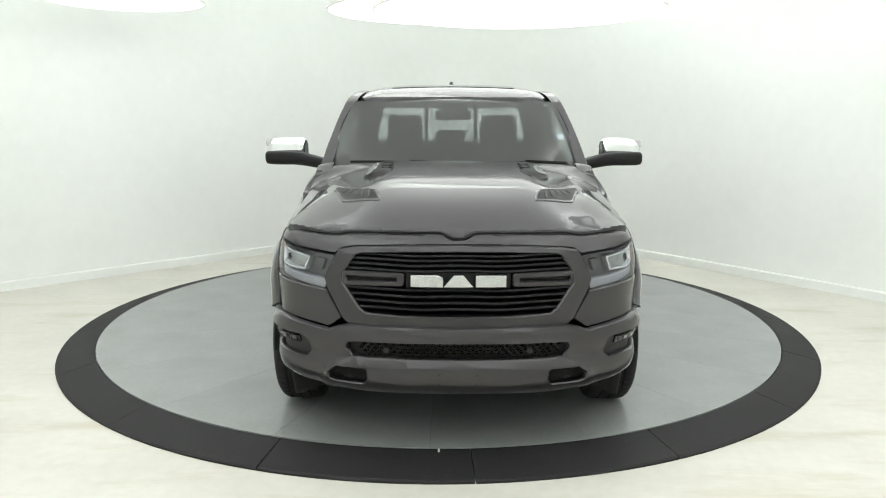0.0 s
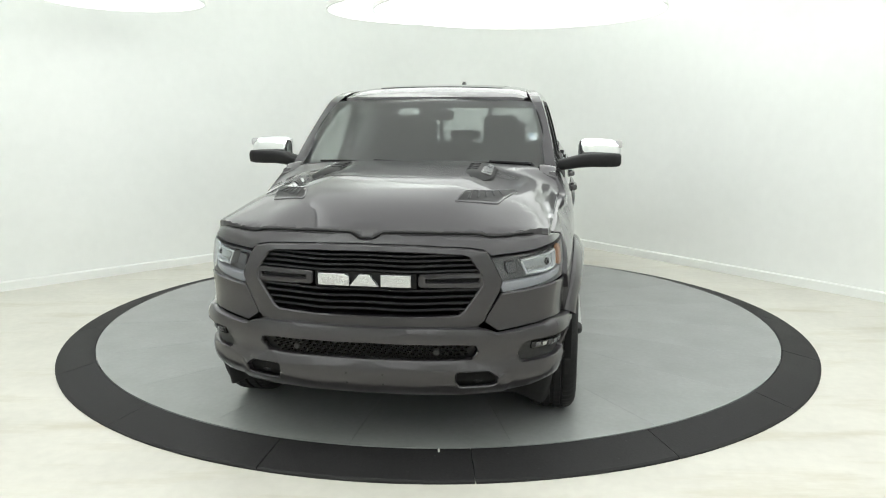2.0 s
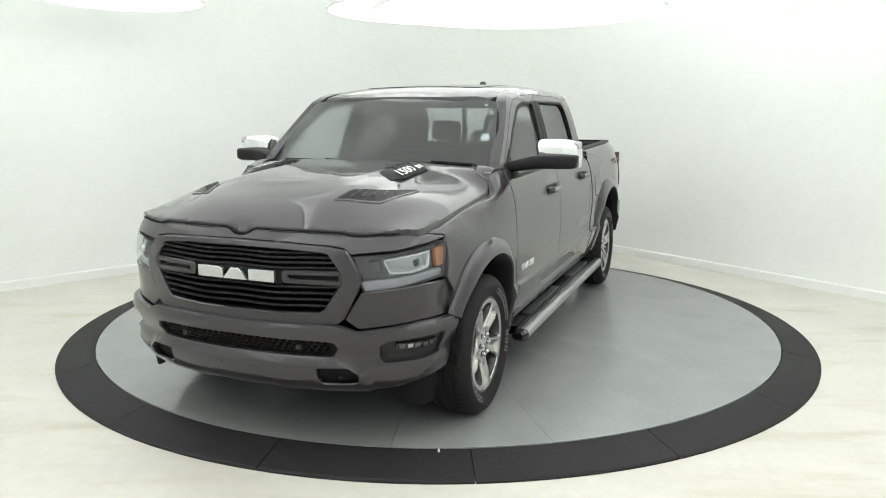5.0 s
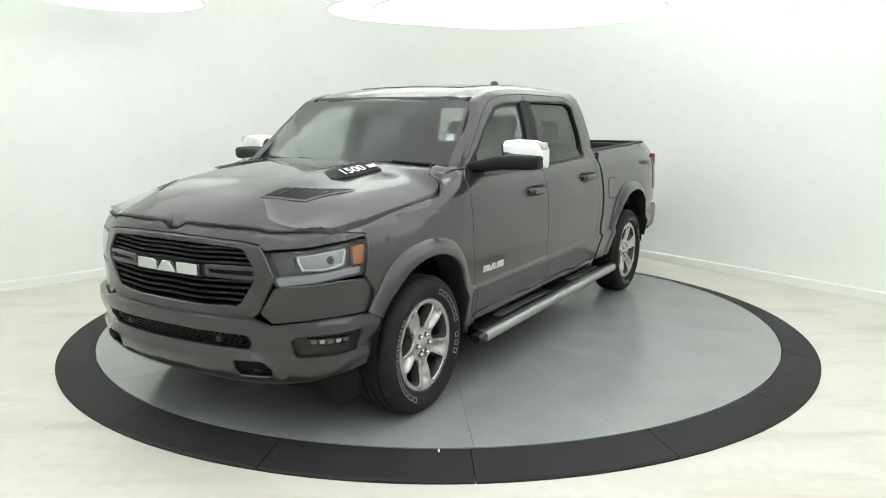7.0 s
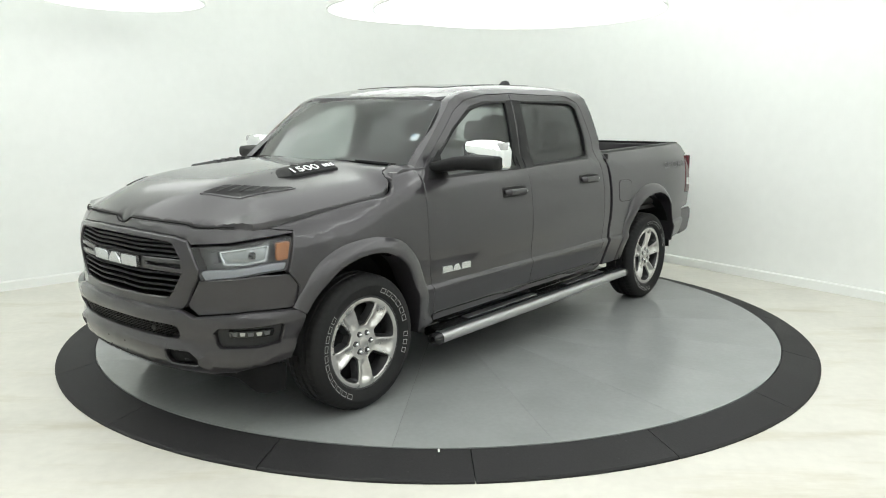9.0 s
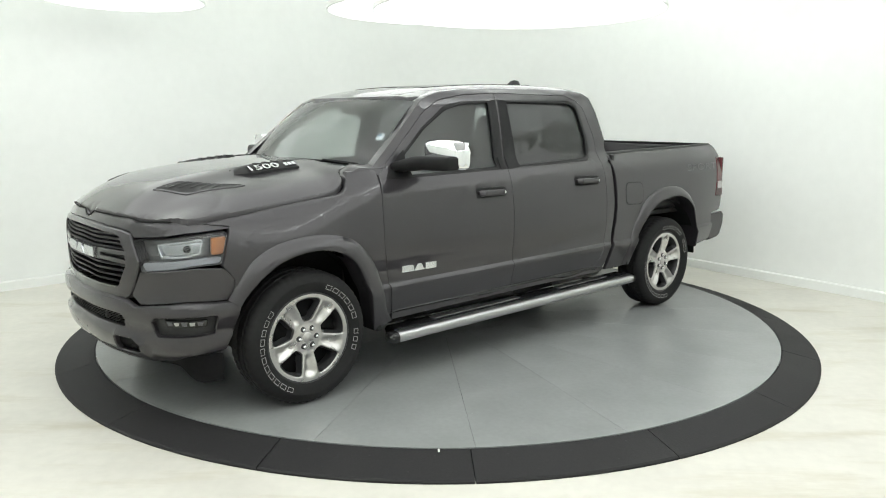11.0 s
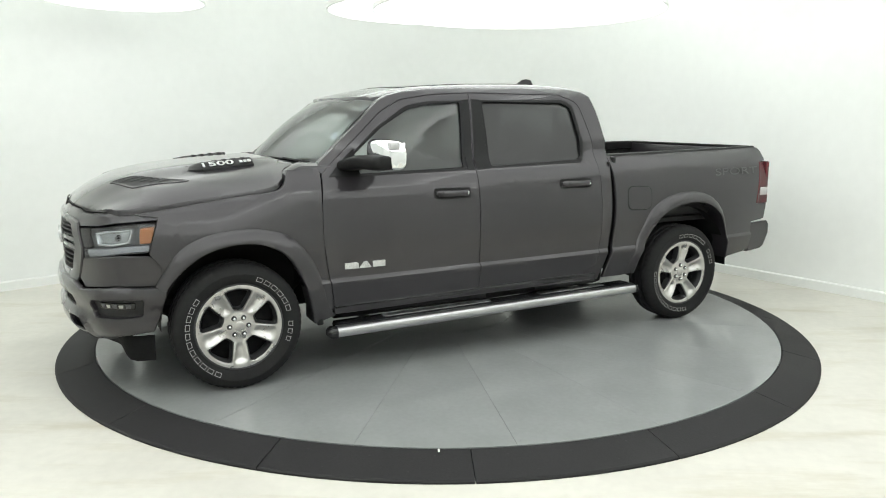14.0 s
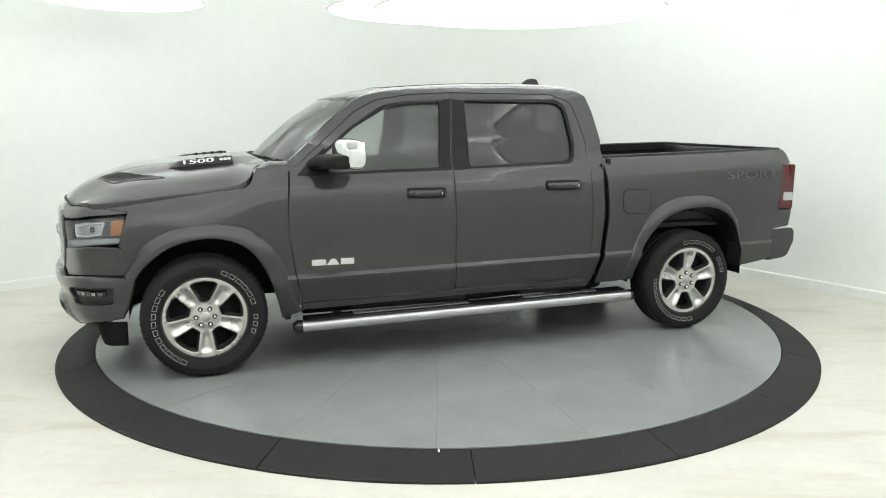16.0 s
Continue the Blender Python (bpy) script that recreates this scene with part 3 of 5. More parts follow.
def window_seal(poly, s, parent):
    """A narrow black rubber frame round a window."""
    bm = sheet([fillet(inset_poly(poly, -0.016), 0.025), fillet(inset_poly(poly, 0.012), 0.02)],
               lambda a, b, d: (a, Ys(a, b) + 0.002 - d, b), 0.08, 0.03, 0, 0.002, mirror=s < 0)
    return part("window_seal", bm, M_BLACK, parent)


def door(truck, s, outline, window, pane_mat, handle_span, z_handle, name):
    bm = sheet([outline(), fillet(window, 0.02)], on_side, 0.05, 0.045, 0.0035, 0.003, mirror=s < 0, cuts=CREASE)
    d = part(name, bm, M_PAINT, truck)
    glass_pane("window_glass", window, s, pane_mat, d)
    window_seal(window, s, d)
    handle(d, s, *handle_span, z_handle)
    if name == "front_door":
        strips = [[(0.192, 1.312), (0.150, 1.800), (0.098, 1.805), (0.138, 1.312)], [(1.215, 1.296), (1.02, 1.470), (1.00, 1.300)]]
    else:
        strips = [[(0.118, 1.312), (0.080, 1.805), (0.012, 1.802), (0.008, 1.318)]]
    for q in strips:
        bm = sheet([q], lambda a, b, dd: (a, Ys(a, b) + 0.003 - dd, b), 0.1, 0.006, 0, 0.002, mirror=s < 0)
        part("pillar_trim", bm, M_BLACK, d, "black pillar trim")
    # inner trim panel
    xs = [p[0] for p in outline()]
    lo, hi = min(xs) + 0.05, max(xs) - 0.05
    bm = sheet([fillet([(lo, 0.50), (lo, 1.30), (hi, 1.29), (hi, 0.50)], 0.05)], lambda a, b, dd: (a, Ys(a, b) - 0.09 + dd, b), 0.2, 0.02, 0, 0.003, mirror=s < 0)
    part("door_trim", bm, M_DASH, d)
    return d


def side_mirror(truck, s):
    """Folding mirror: black arm and housing with a chrome cap."""
    bm = bmesh.new()
    rows = []
    for y, x, z, w, h in ((0.885, 1.06, 1.362, 0.085, 0.035), (0.96, 1.055, 1.376, 0.080, 0.040), (1.03, 1.035, 1.390, 0.075, 0.044), (1.10, 1.020, 1.396, 0.070, 0.045), (1.18, 1.005, 1.396, 0.068, 0.046),
                          (1.26, 0.985, 1.396, 0.066, 0.046), (1.293, 0.975, 1.398, 0.060, 0.042), (1.303, 0.970, 1.40, 0.045, 0.030)):
        rows.append([(x + w * math.copysign(abs(math.cos(a)) ** 0.55, math.cos(a)), y, z + h * math.copysign(abs(math.sin(a)) ** 0.55, math.sin(a))) for a in np.linspace(0, 2 * math.pi, 21)[:-1]])
    loft(rows, closed=True, bm=bm)
    bm.verts.ensure_lookup_table()
    bm.faces.new(bm.verts[:20])
    bm.faces.new(bm.verts[-20:])
    bmesh.ops.recalc_face_normals(bm, faces=bm.faces[:])
    if s < 0:
        flip_y(bm)
    mirror = part("side_mirror", bm, M_BLACK, truck, "black folding mirror with a chrome cap", angle=40)
    rows = []
    for y, x, w, z0, z1 in ((1.022, 0.930, 0.030, 1.400, 1.490), (1.030, 0.930, 0.062, 1.395, 1.522), (1.06, 0.930, 0.074, 1.388, 1.538), (1.15, 0.922, 0.076, 1.382, 1.540), (1.24, 0.908, 0.074, 1.366, 1.534),
                            (1.285, 0.897, 0.068, 1.352, 1.518), (1.303, 0.890, 0.052, 1.356, 1.490), (1.308, 0.887, 0.030, 1.37, 1.46)):
        zc, h = (z0 + z1) / 2, (z1 - z0) / 2
        rows.append([(x + w * math.copysign(abs(math.cos(a)) ** 0.6, math.cos(a)), y, zc + h * math.copysign(abs(math.sin(a)) ** 0.6, math.sin(a))) for a in np.linspace(0, 2 * math.pi, 25)[:-1]])
    bm = loft(rows, closed=True)
    bm.verts.ensure_lookup_table()
    bm.faces.new(bm.verts[:24])
    bm.faces.new(bm.verts[-24:])
    bmesh.ops.recalc_face_normals(bm, faces=bm.faces[:])
    if s < 0:
        flip_y(bm)
    part("mirror_cap", bm, M_CHROME, mirror, "chrome mirror cap", angle=85)
    bm = new_box((0.838, 1.04, 1.385), (0.846, 1.285, 1.520), 0.003, 2)
    if s < 0:
        flip_y(bm)
    part("mirror_glass", bm, M_CHROME, mirror)
    bm = new_box((0.885, 1.262, 1.475), (0.955, 1.312, 1.523), 0.012, 3)
    if s < 0:
        flip_y(bm)
    part("turn_lamp", bm, M_CLEAR, mirror)


ARCH_F_IN = [(2.255, 0.655), (2.205, 0.725), (2.130, 0.800), (2.020, 0.873), (1.862, 0.914), (1.690, 0.905), (1.540, 0.825), (1.435, 0.660), (1.372, 0.470), (1.345, 0.350)]
ARCH_F_OUT = [(2.305, 0.690), (2.255, 0.770), (2.170, 0.890), (2.040, 0.965), (1.870, 0.998), (1.680, 0.996), (1.492, 0.932), (1.340, 0.740), (1.262, 0.480), (1.205, 0.390)]
ARCH_R_IN = [(-1.330, 0.440), (-1.385, 0.640), (-1.455, 0.790), (-1.560, 0.905), (-1.721, 0.968), (-1.900, 0.990), (-2.060, 0.965), (-2.190, 0.880), (-2.275, 0.720), (-2.315, 0.490)]
ARCH_R_OUT = [(-1.225, 0.440), (-1.290, 0.610), (-1.372, 0.800), (-1.470, 0.955), (-1.650, 1.052), (-1.860, 1.078), (-2.060, 1.052), (-2.220, 0.950), (-2.310, 0.760), (-2.345, 0.500)]


def flare(truck, s, inner, outer):
    a, b = spline(inner, 5), spline(outer, 5)
    rows = []
    for i, (p, q) in enumerate(zip(a, b)):
        row = []
        f = i / (len(a) - 1)
        if inner[0][0] < 0:
            f = 1 - f
        low = 1 - 0.75 * smoothstep(0.68, 0.98, f)
        for t, o in ((0.0, 0.002), (0.06, 0.014), (0.25, 0.026), (0.55, 0.040), (0.85, 0.050), (0.97, 0.048), (1.0, 0.040)):
            x, z = q[0] + (p[0] - q[0]) * t, q[1] + (p[1] - q[1]) * t
            row.append((x, Ys(x, z) + 0.002 + (o - 0.002) * low, z))
        x, z = p
        row.append((x, Ys(x, z) - 0.03, z))
        row.append((x, Ys(x, z) - 0.12, z))
        rows.append(row)
    bm = loft(rows)
    f = max(bm.faces, key=lambda k: k.calc_center_median().y)
    bm.normal_update()
    if f.normal.y < 0:
        bmesh.ops.reverse_faces(bm, faces=bm.faces[:])
    if s < 0:
        flip_y(bm)
    part("wheel_arch_flare", bm, M_PAINT, truck, angle=60)


def wheel_well(truck, s, x, z, r):
    bm = bmesh.new()
    rows = []
    for y in (0.99, 0.93, 0.60, 0.52):
        rr = r if y > 0.55 else r * 0.9
        rows.append([(x + rr * math.cos(t), y, z + rr * math.sin(t)) for t in np.linspace(-0.02, math.pi + 0.02, 24)])
    loft(rows, bm=bm)
    bm.verts.ensure_lookup_table()
    bm.faces.new(bm.verts[-24:])
    if s < 0:
        flip_y(bm)
    part("wheel_well", bm, M_UNDER, truck)


def mid_arch(inner, outer, t=0.35):
    return [(p[0] + (q[0] - p[0]) * t, p[1] + (q[1] - p[1]) * t) for p, q in zip(spline(inner, 3), spline(outer, 3))]


def front_fender(truck, s):
    arch = mid_arch(ARCH_F_IN, ARCH_F_OUT)
    top = spline([(2.38, 1.112), (2.25, 1.128), (2.12, 1.146), (1.95, 1.170), (1.75, 1.196), (1.60, 1.212), (1.54, 1.228), (1.505, 1.262), (1.488, 1.305), (1.470, 1.345)], 3)
    loop = [(2.262, 1.090), (2.36, 1.104)] + top + [(1.30, 1.362), (1.268, 1.345), (1.279, 1.20), (1.286, 1.10), (1.286, 0.95), (1.274, 0.80), (1.252, 0.66), (1.216, 0.44)] + list(reversed(arch)) + [(2.262, 0.80), (2.325, 0.885)]
    bm = sheet([loop], on_side, 0.05, 0.04, 0.003, 0.003, mirror=s < 0, cuts=CREASE)
    part("front_fender", bm, M_PAINT, truck)
    flare(truck, s, ARCH_F_IN, ARCH_F_OUT)
    wheel_well(truck, s, 1.80, 0.43, 0.49)


def cab_side(truck, s):
    outer = [(1.266, 1.318), (1.285, 1.352), (1.26, 1.385), (1.10, 1.525), (0.92, 1.680), (0.80, 1.785), (0.72, 1.822), (0.60, 1.850), (0.40, 1.872), (0.1, 1.886), (-0.4, 1.894),
             (-0.80, 1.890), (-0.93, 1.872), (-0.995, 1.835), (-1.035, 1.72), (-1.085, 1.50), (-1.068, 1.38), (-1.055, 1.20), (-1.062, 0.95), (-1.045, 0.70), (-1.00, 0.52), (-0.965, 0.425),
             (0.1, 0.415), (1.205, 0.395)]
    # run round the two door openings: sill, rear post, roof rail, screen post
    inner = [(1.212, 0.440), (0.125, 0.466), (-0.80, 0.476)]
    inner += fillet([(-0.79, 0.477, 0), (-0.925, 0.545, 0.12), (-0.965, 0.772, 0.2), (-0.955, 1.242, 0.3), (-0.955, 1.497, 0.3), (-0.865, 1.79, 0.12), (-0.70, 1.846, 0.10), (0.088, 1.850, 0.01),
                     (0.40, 1.833, 0.2), (0.645, 1.793, 0.15), (0.80, 1.713, 0.25), (1.258, 1.314, 0)], 0)
    bm = sheet([outer + inner], on_side, 0.06, 0.07, 0.002, 0.003, mirror=s < 0, cuts=CREASE)
    side = part("cab_side", bm, M_PAINT, truck)
    bm = sheet([fillet([(1.20, 0.452), (0.12, 0.464), (-0.80, 0.474), (-0.93, 0.474), (-0.96, 0.39), (0.1, 0.36), (1.21, 0.355)], 0.02)], lambda a, b, d: (a, Ys(a, b) + 0.004 - 0.5 * max(0, 0.44 - b) - d, b), 0.08, 0.04, 0, 0.004, mirror=s < 0)
    part("rocker_panel", bm, M_GLOSSBLACK, side, "black rocker panel")


def bed_side(truck, s):
    arch = mid_arch(ARCH_R_IN, ARCH_R_OUT)
    loop = [(-1.075, 1.376), (-1.095, 1.20), (-1.105, 0.95), (-1.085, 0.68), (-1.02, 0.43), (-1.20, 0.43)] + arch + \
           [(-2.36, 0.485), (-2.60, 0.515), (-2.66, 0.53), (-2.67, 0.775), (-2.855, 0.790), (-2.868, 0.930), (-2.712, 0.935), (-2.722, 0.98), (-2.775, 1.300), (-2.868, 1.306), (-2.866, 1.385), (-2.845, 1.415), (-2.80, 1.420)]
    bm = sheet([loop], on_side, 0.05, 0.03, 0.003, 0.004, mirror=s < 0, cuts=CREASE)
    side = part("bed_side", bm, M_PAINT, truck)
    flare(truck, s, ARCH_R_IN, ARCH_R_OUT)
    wheel_well(truck, s, -1.82, 0.43, 0.53)
    # black sheet added for the shade in the gap between cab and bed
    bm = loft([[(x, y, z) for x, z in ((-1.052, 1.335), (-1.075, 1.2), (-1.085, 0.95), (-1.066, 0.68), (-1.0, 0.43))] for y in (0.95, 0.60)])
    if s < 0:
        flip_y(bm)
    part("gap_shade", bm, M_UNDER, truck)
    # rail cap and inner wall
    rows = []
    for x in np.linspace(-1.085, -2.80, 18):
        zt = 1.380 + (-1.085 - x) * 0.0235
        yo = Ys(x, zt - 0.005)
        rows.append([(x, yo + 0.001, zt - 0.012), (x, yo - 0.004, zt + 0.004), (x, yo - 0.014, zt + 0.012), (x, yo - 0.085, zt + 0.012), (x, yo - 0.095, zt + 0.004), (x, yo - 0.095, zt - 0.06),
                     (x, yo - 0.055, zt - 0.075), (x, yo - 0.055, 0.84)])
    bm = loft(rows)
    if s < 0:
        flip_y(bm)
    part("bed_rail", bm, M_BLACK, side, "black bed rail cap and liner wall", angle=40)
    if s > 0:
        bm = sheet([fillet([(-1.222, 0.965), (-1.222, 1.140), (-1.458, 1.130), (-1.458, 0.958)], 0.055, 6)], lambda a, b, d: (a, Ys(a, b) + 0.0035 - d, b), 0.08, 0.004, 0, 0.002)
        part("fuel_door", bm, M_PAINT, side)
        bm = sheet([fillet([(-1.215, 0.958), (-1.215, 1.147), (-1.465, 1.137), (-1.465, 0.951)], 0.06, 6)], lambda a, b, d: (a, Ys(a, b) + 0.0008 - d, b), 0.08, 0.004, 0, 0.001)
        part("fuel_door_seam", bm, M_UNDER, side)
        x, z = -2.43, 1.226
        m = Matrix.Translation((x, Ys(x, z) + 0.007, z)) @ Matrix(((-1, 0, 0, 0), (0, 0, 1, 0), (0, 1, 0, 0), (0, 0, 0, 1))) @ pose(0, 0, 0, -9, 0, 0.8)
        text_mesh("side_decal", "SPORT", 0.085, 0.0008, M_DECAL, side, m, 2.0, "grey outlined SPORT decal")
    tail_light(truck, s)


def tail_light(truck, s):
    loop = fillet([(-2.775, 1.298), (-2.718, 0.975), (-2.712, 0.940), (-2.872, 0.934), (-2.868, 1.10), (-2.850, 1.295)], 0.012)
    bm = sheet([loop], lambda a, b, d: (a, Ys(a, b) + 0.006 - d, b), 0.04, 0.04, 0.002, 0.004, mirror=s < 0)
    t = part("tail_light", bm, M_RED, truck, "dark red tail light with a white reversing lens")
    loop = fillet([(-2.760, 1.075), (-2.752, 1.010), (-2.866, 1.006), (-2.864, 1.070)], 0.008)
    bm = sheet([loop], lambda a, b, d: (a, Ys(a, b) + 0.009 - d, b), 0.04, 0.01, 0, 0.002, mirror=s < 0)
    part("reversing_lens", bm, M_CLEAR, t)
    bm = new_box((-2.885, 0.79, 0.93), (-2.84, Ys(-2.86, 1.1) - 0.001, 1.30), 0.01, 2)
    if s < 0:
        flip_y(bm)
    part("rear_lens", bm, M_RED, t)


def step_bar(truck, s):
    """Flattened bright bar with black end caps, tread pads and brackets."""
    y0 = 1.035
    z = lambda x: 0.325 - 0.0135 * x
    rows = []
    for x in np.linspace(1.235, -1.285, 12):
        rows.append([(x, y0 + 0.050 * math.copysign(abs(math.cos(a)) ** 0.7, math.cos(a)) - 0.008, z(x) - 0.012 + 0.036 * math.copysign(abs(math.sin(a)) ** 0.7, math.sin(a))) for a in np.linspace(0, 2 * math.pi, 25)[:-1]])
    bm = loft(rows, closed=True)
    if s < 0:
        flip_y(bm)
    bar = part("step_bar", bm, M_BAR, truck, "bright metal oval step bar", angle=40)
    for x0, x1 in ((1.285, 1.225), (-1.275, -1.315)):
        rows = []
        for i, (t, sc) in enumerate(((0, 0.55), (0.2, 0.9), (0.45, 1.06), (1.0, 1.06))):
            x = x0 + (x1 - x0) * t if x0 > 0 else x1 + (x0 - x1) * t
            rows.append([(x, y0 - 0.008 + 0.050 * sc * math.copysign(abs(math.cos(a)) ** 0.7, math.cos(a)), z(x) - 0.012 + 0.036 * sc * math.copysign(abs(math.sin(a)) ** 0.7, math.sin(a))) for a in np.linspace(0, 2 * math.pi, 25)[:-1]])
        bm = loft(rows, closed=True)
        bm.verts.ensure_lookup_table()
        bm.faces.new(bm.verts[:24])
        bmesh.ops.recalc_face_normals(bm, faces=bm.faces[:])
        if s < 0:
            flip_y(bm)
        part("end_cap", bm, M_GLOSSBLACK, bar, "black end cap")
    # black inner deck with bright tread strips
    bm = bmesh.new()
    rows = [[(x, y, z(x) + 0.024 + dz) for y, dz in ((1.015, 0.0), (0.99, 0.006), (0.90, 0.004), (0.88, -0.02), (0.90, -0.05), (1.015, -0.05))] for x in np.linspace(1.20, -1.26, 8)]
    loft(rows, closed=True, bm=bm)
    if s < 0:
        flip_y(bm)
    part("inner_deck", bm, M_GLOSSBLACK, bar, "black inner step deck")
    for x0, x1 in ((0.86, 0.02), (-0.42, -1.02)):
        bm = loft([[(x, y, z(x) + 0.034) for y in (0.925, 0.985)] for x in (x0, x1)] )
        r = bmesh.ops.extrude_face_region(bm, geom=bm.faces[:])
        bmesh.ops.translate(bm, vec=(0, 0, -0.006), verts=[g for g in r["geom"] if isinstance(g, bmesh.types.BMVert)])
        bmesh.ops.recalc_face_normals(bm, faces=bm.faces[:])
        if s < 0:
            flip_y(bm)
        part("tread_strip", bm, M_BAR, bar, "brushed tread strip", smooth=False)
    for x in (0.95, 0.0, -0.95):
        bm = new_box((x - 0.03, 0.70, z(x) - 0.005), (x + 0.03, 0.99, z(x) + 0.018), 0.006, 1)
        if s < 0:
            flip_y(bm)
        part("bracket", bm, M_UNDER, bar)


def wheel_meshes():
    """Tyre, rim, pockets, hub cap and nuts about the Y axis, outer face towards +y."""
    R = 0.400
    prof = [(0.262, 0.085), (0.275, 0.112), (0.30, 0.128), (0.335, 0.135), (0.362, 0.128), (0.382, 0.113), (0.394, 0.096), (0.398, 0.080), (0.398, 0.062), (0.388, 0.058), (0.388, 0.050), (0.399, 0.046), (0.400, 0.012),
            (0.388, 0.008), (0.388, -0.008), (0.400, -0.012), (0.399, -0.046), (0.388, -0.050), (0.388, -0.058), (0.398, -0.062), (0.398, -0.080), (0.394, -0.096), (0.38, -0.113), (0.335, -0.135), (0.275, -0.112), (0.262, -0.085)]
    lug = {5: 0.003, 6: 0.004, 7: 0.004, 8: 0.004, 19: 0.004, 20: 0.004, 21: 0.004}
    tyre = lathe(prof, 168, "Y", wobble=lambda i, j: -lug.get(j, 0) if i % 3 == 0 else (-0.003 if (i % 3 == 2 and j in (11, 12, 15, 16)) else 0))
    barrel = lathe([(0.255, 0.088), (0.268, 0.098), (0.276, 0.106), (0.270, 0.112), (0.262, 0.110), (0.250, 0.095), (0.238, 0.06), (0.232, 0.0), (0.236, -0.06), (0.26, -0.085)], 72, "Y")
    # spoked face
    dish = curve1d([(0.0, 0.092), (0.055, 0.092), (0.085, 0.088), (0.12, 0.096), (0.20, 0.110), (0.255, 0.110)])
    outer = [(0.2655 * math.cos(t), 0.2655 * math.sin(t)) for t in np.linspace(0, 2 * math.pi, 73)[:-1]]
    loops = [outer]
    for k in range(5):
        a = radians(90 + 72 * k)
        raw = [(0.240, -0.40), (0.243, -0.2), (0.244, 0), (0.243, 0.2), (0.240, 0.40), (0.170, 0.365), (0.104, 0.30), (0.096, 0), (0.104, -0.30), (0.170, -0.365)]
        loops.append(fillet([(r * math.cos(a + t), r * math.sin(a + t), rr) for (r, t), rr in zip(raw, (0.02, 0.1, 0.1, 0.1, 0.02, 0.1, 0.02, 0.03, 0.02, 0.1))], 0.01, 3))
    face = sheet(loops, lambda a, b, d: (a, dish(math.hypot(a, b)) - d, b), 0.012, 0.035, 0, 0.004)
    # concave machined spokes: lower the middle line of each spoke a little
    for v in face.verts:
        r = math.hypot(v.co.x, v.co.z)
        if 0.09 < r < 0.24:
            t = (math.atan2(v.co.z, v.co.x) - math.pi / 2 + math.pi / 5) % (2 * math.pi / 5) - math.pi / 5
            edge = abs(abs(t) - math.pi / 5)
            v.co.y -= 0.026 * max(0, 1 - (edge / 0.20) ** 2) * smoothstep(0.09, 0.14, r) * (1 - smoothstep(0.2, 0.24, r))
    bevels = []
    for hole in loops[1:]:
        c = Vector((sum(p[0] for p in hole) / len(hole), sum(p[1] for p in hole) / len(hole)))
        rows = []
        for shrink, deep in ((0.09, 0.004), (0.11, 0.009), (0.22, 0.024), (0.24, 0.055)):
            rows.append([(p[0] + (c.x - p[0]) * shrink, dish(math.hypot(*p)) - deep - 0.012 * smoothstep(0.24, 0.12, math.hypot(*p)), p[1] + (c.y - p[1]) * shrink) for p in hole])
        bevels.append(loft(rows, closed=True))
    cap = lathe([(0.0005, 0.100), (0.026, 0.099), (0.031, 0.096), (0.033, 0.088)], 32, "Y")
    nut = lathe([(0.0005, 0.112), (0.006, 0.111), (0.0095, 0.107), (0.0105, 0.085)], 12, "Y")
    cone = lathe([(0.010, 0.0925), (0.0155, 0.0945), (0.018, 0.088)], 16, "Y")
    pocket = lathe([(0.10, 0.045), (0.18, 0.02), (0.232, 0.01)], 48, "Y")
    brake = lathe([(0.001, 0.0), (0.165, 0.0), (0.168, -0.004), (0.168, -0.026), (0.001, -0.026)], 48, "Y")
    # worn print on the sidewall: plain raised bars, each a hollow frame
    let = bmesh.new()

    def bar_at(a0, a1, r0, r1):
        w = 0.0032
        def pt(a, r):
            y = float(np.interp(r, [0.275, 0.30, 0.335, 0.362, 0.382], [0.112, 0.128, 0.135, 0.128, 0.113])) + 0.0012
            return (r * math.cos(a), y, r * math.sin(a))
        da = w / ((r0 + r1) / 2)
        for (b0, b1, s0, s1) in ((a0, a1, r0, r0 + w), (a0, a1, r1 - w, r1), (a0, a0 + da, r0 + w, r1 - w), (a1 - da, a1, r0 + w, r1 - w)):
            q = [pt(b0, s0), pt(b1, s0), pt(b1, s1), pt(b0, s1)]
            let.faces.new([let.verts.new(p) for p in q])
    for first_, turn_, count, wide in ((36, -9.8, 11, 7.2), (114, 9.8, 6, 7.2), (182, 9.0, 3, 5.5)):
        for k in range(count):
            a = radians(first_ + turn_ * k)
            bar_at(a - radians(wide / 2), a + radians(wide / 2), 0.300, 0.328)
    bmesh.ops.recalc_face_normals(let, faces=let.faces[:])
    let.normal_update()
    for f in let.faces:
        if f.normal.y < 0:
            f.normal_flip()
    return tyre, barrel, face, cap, nut, cone, pocket, brake, let, bevels


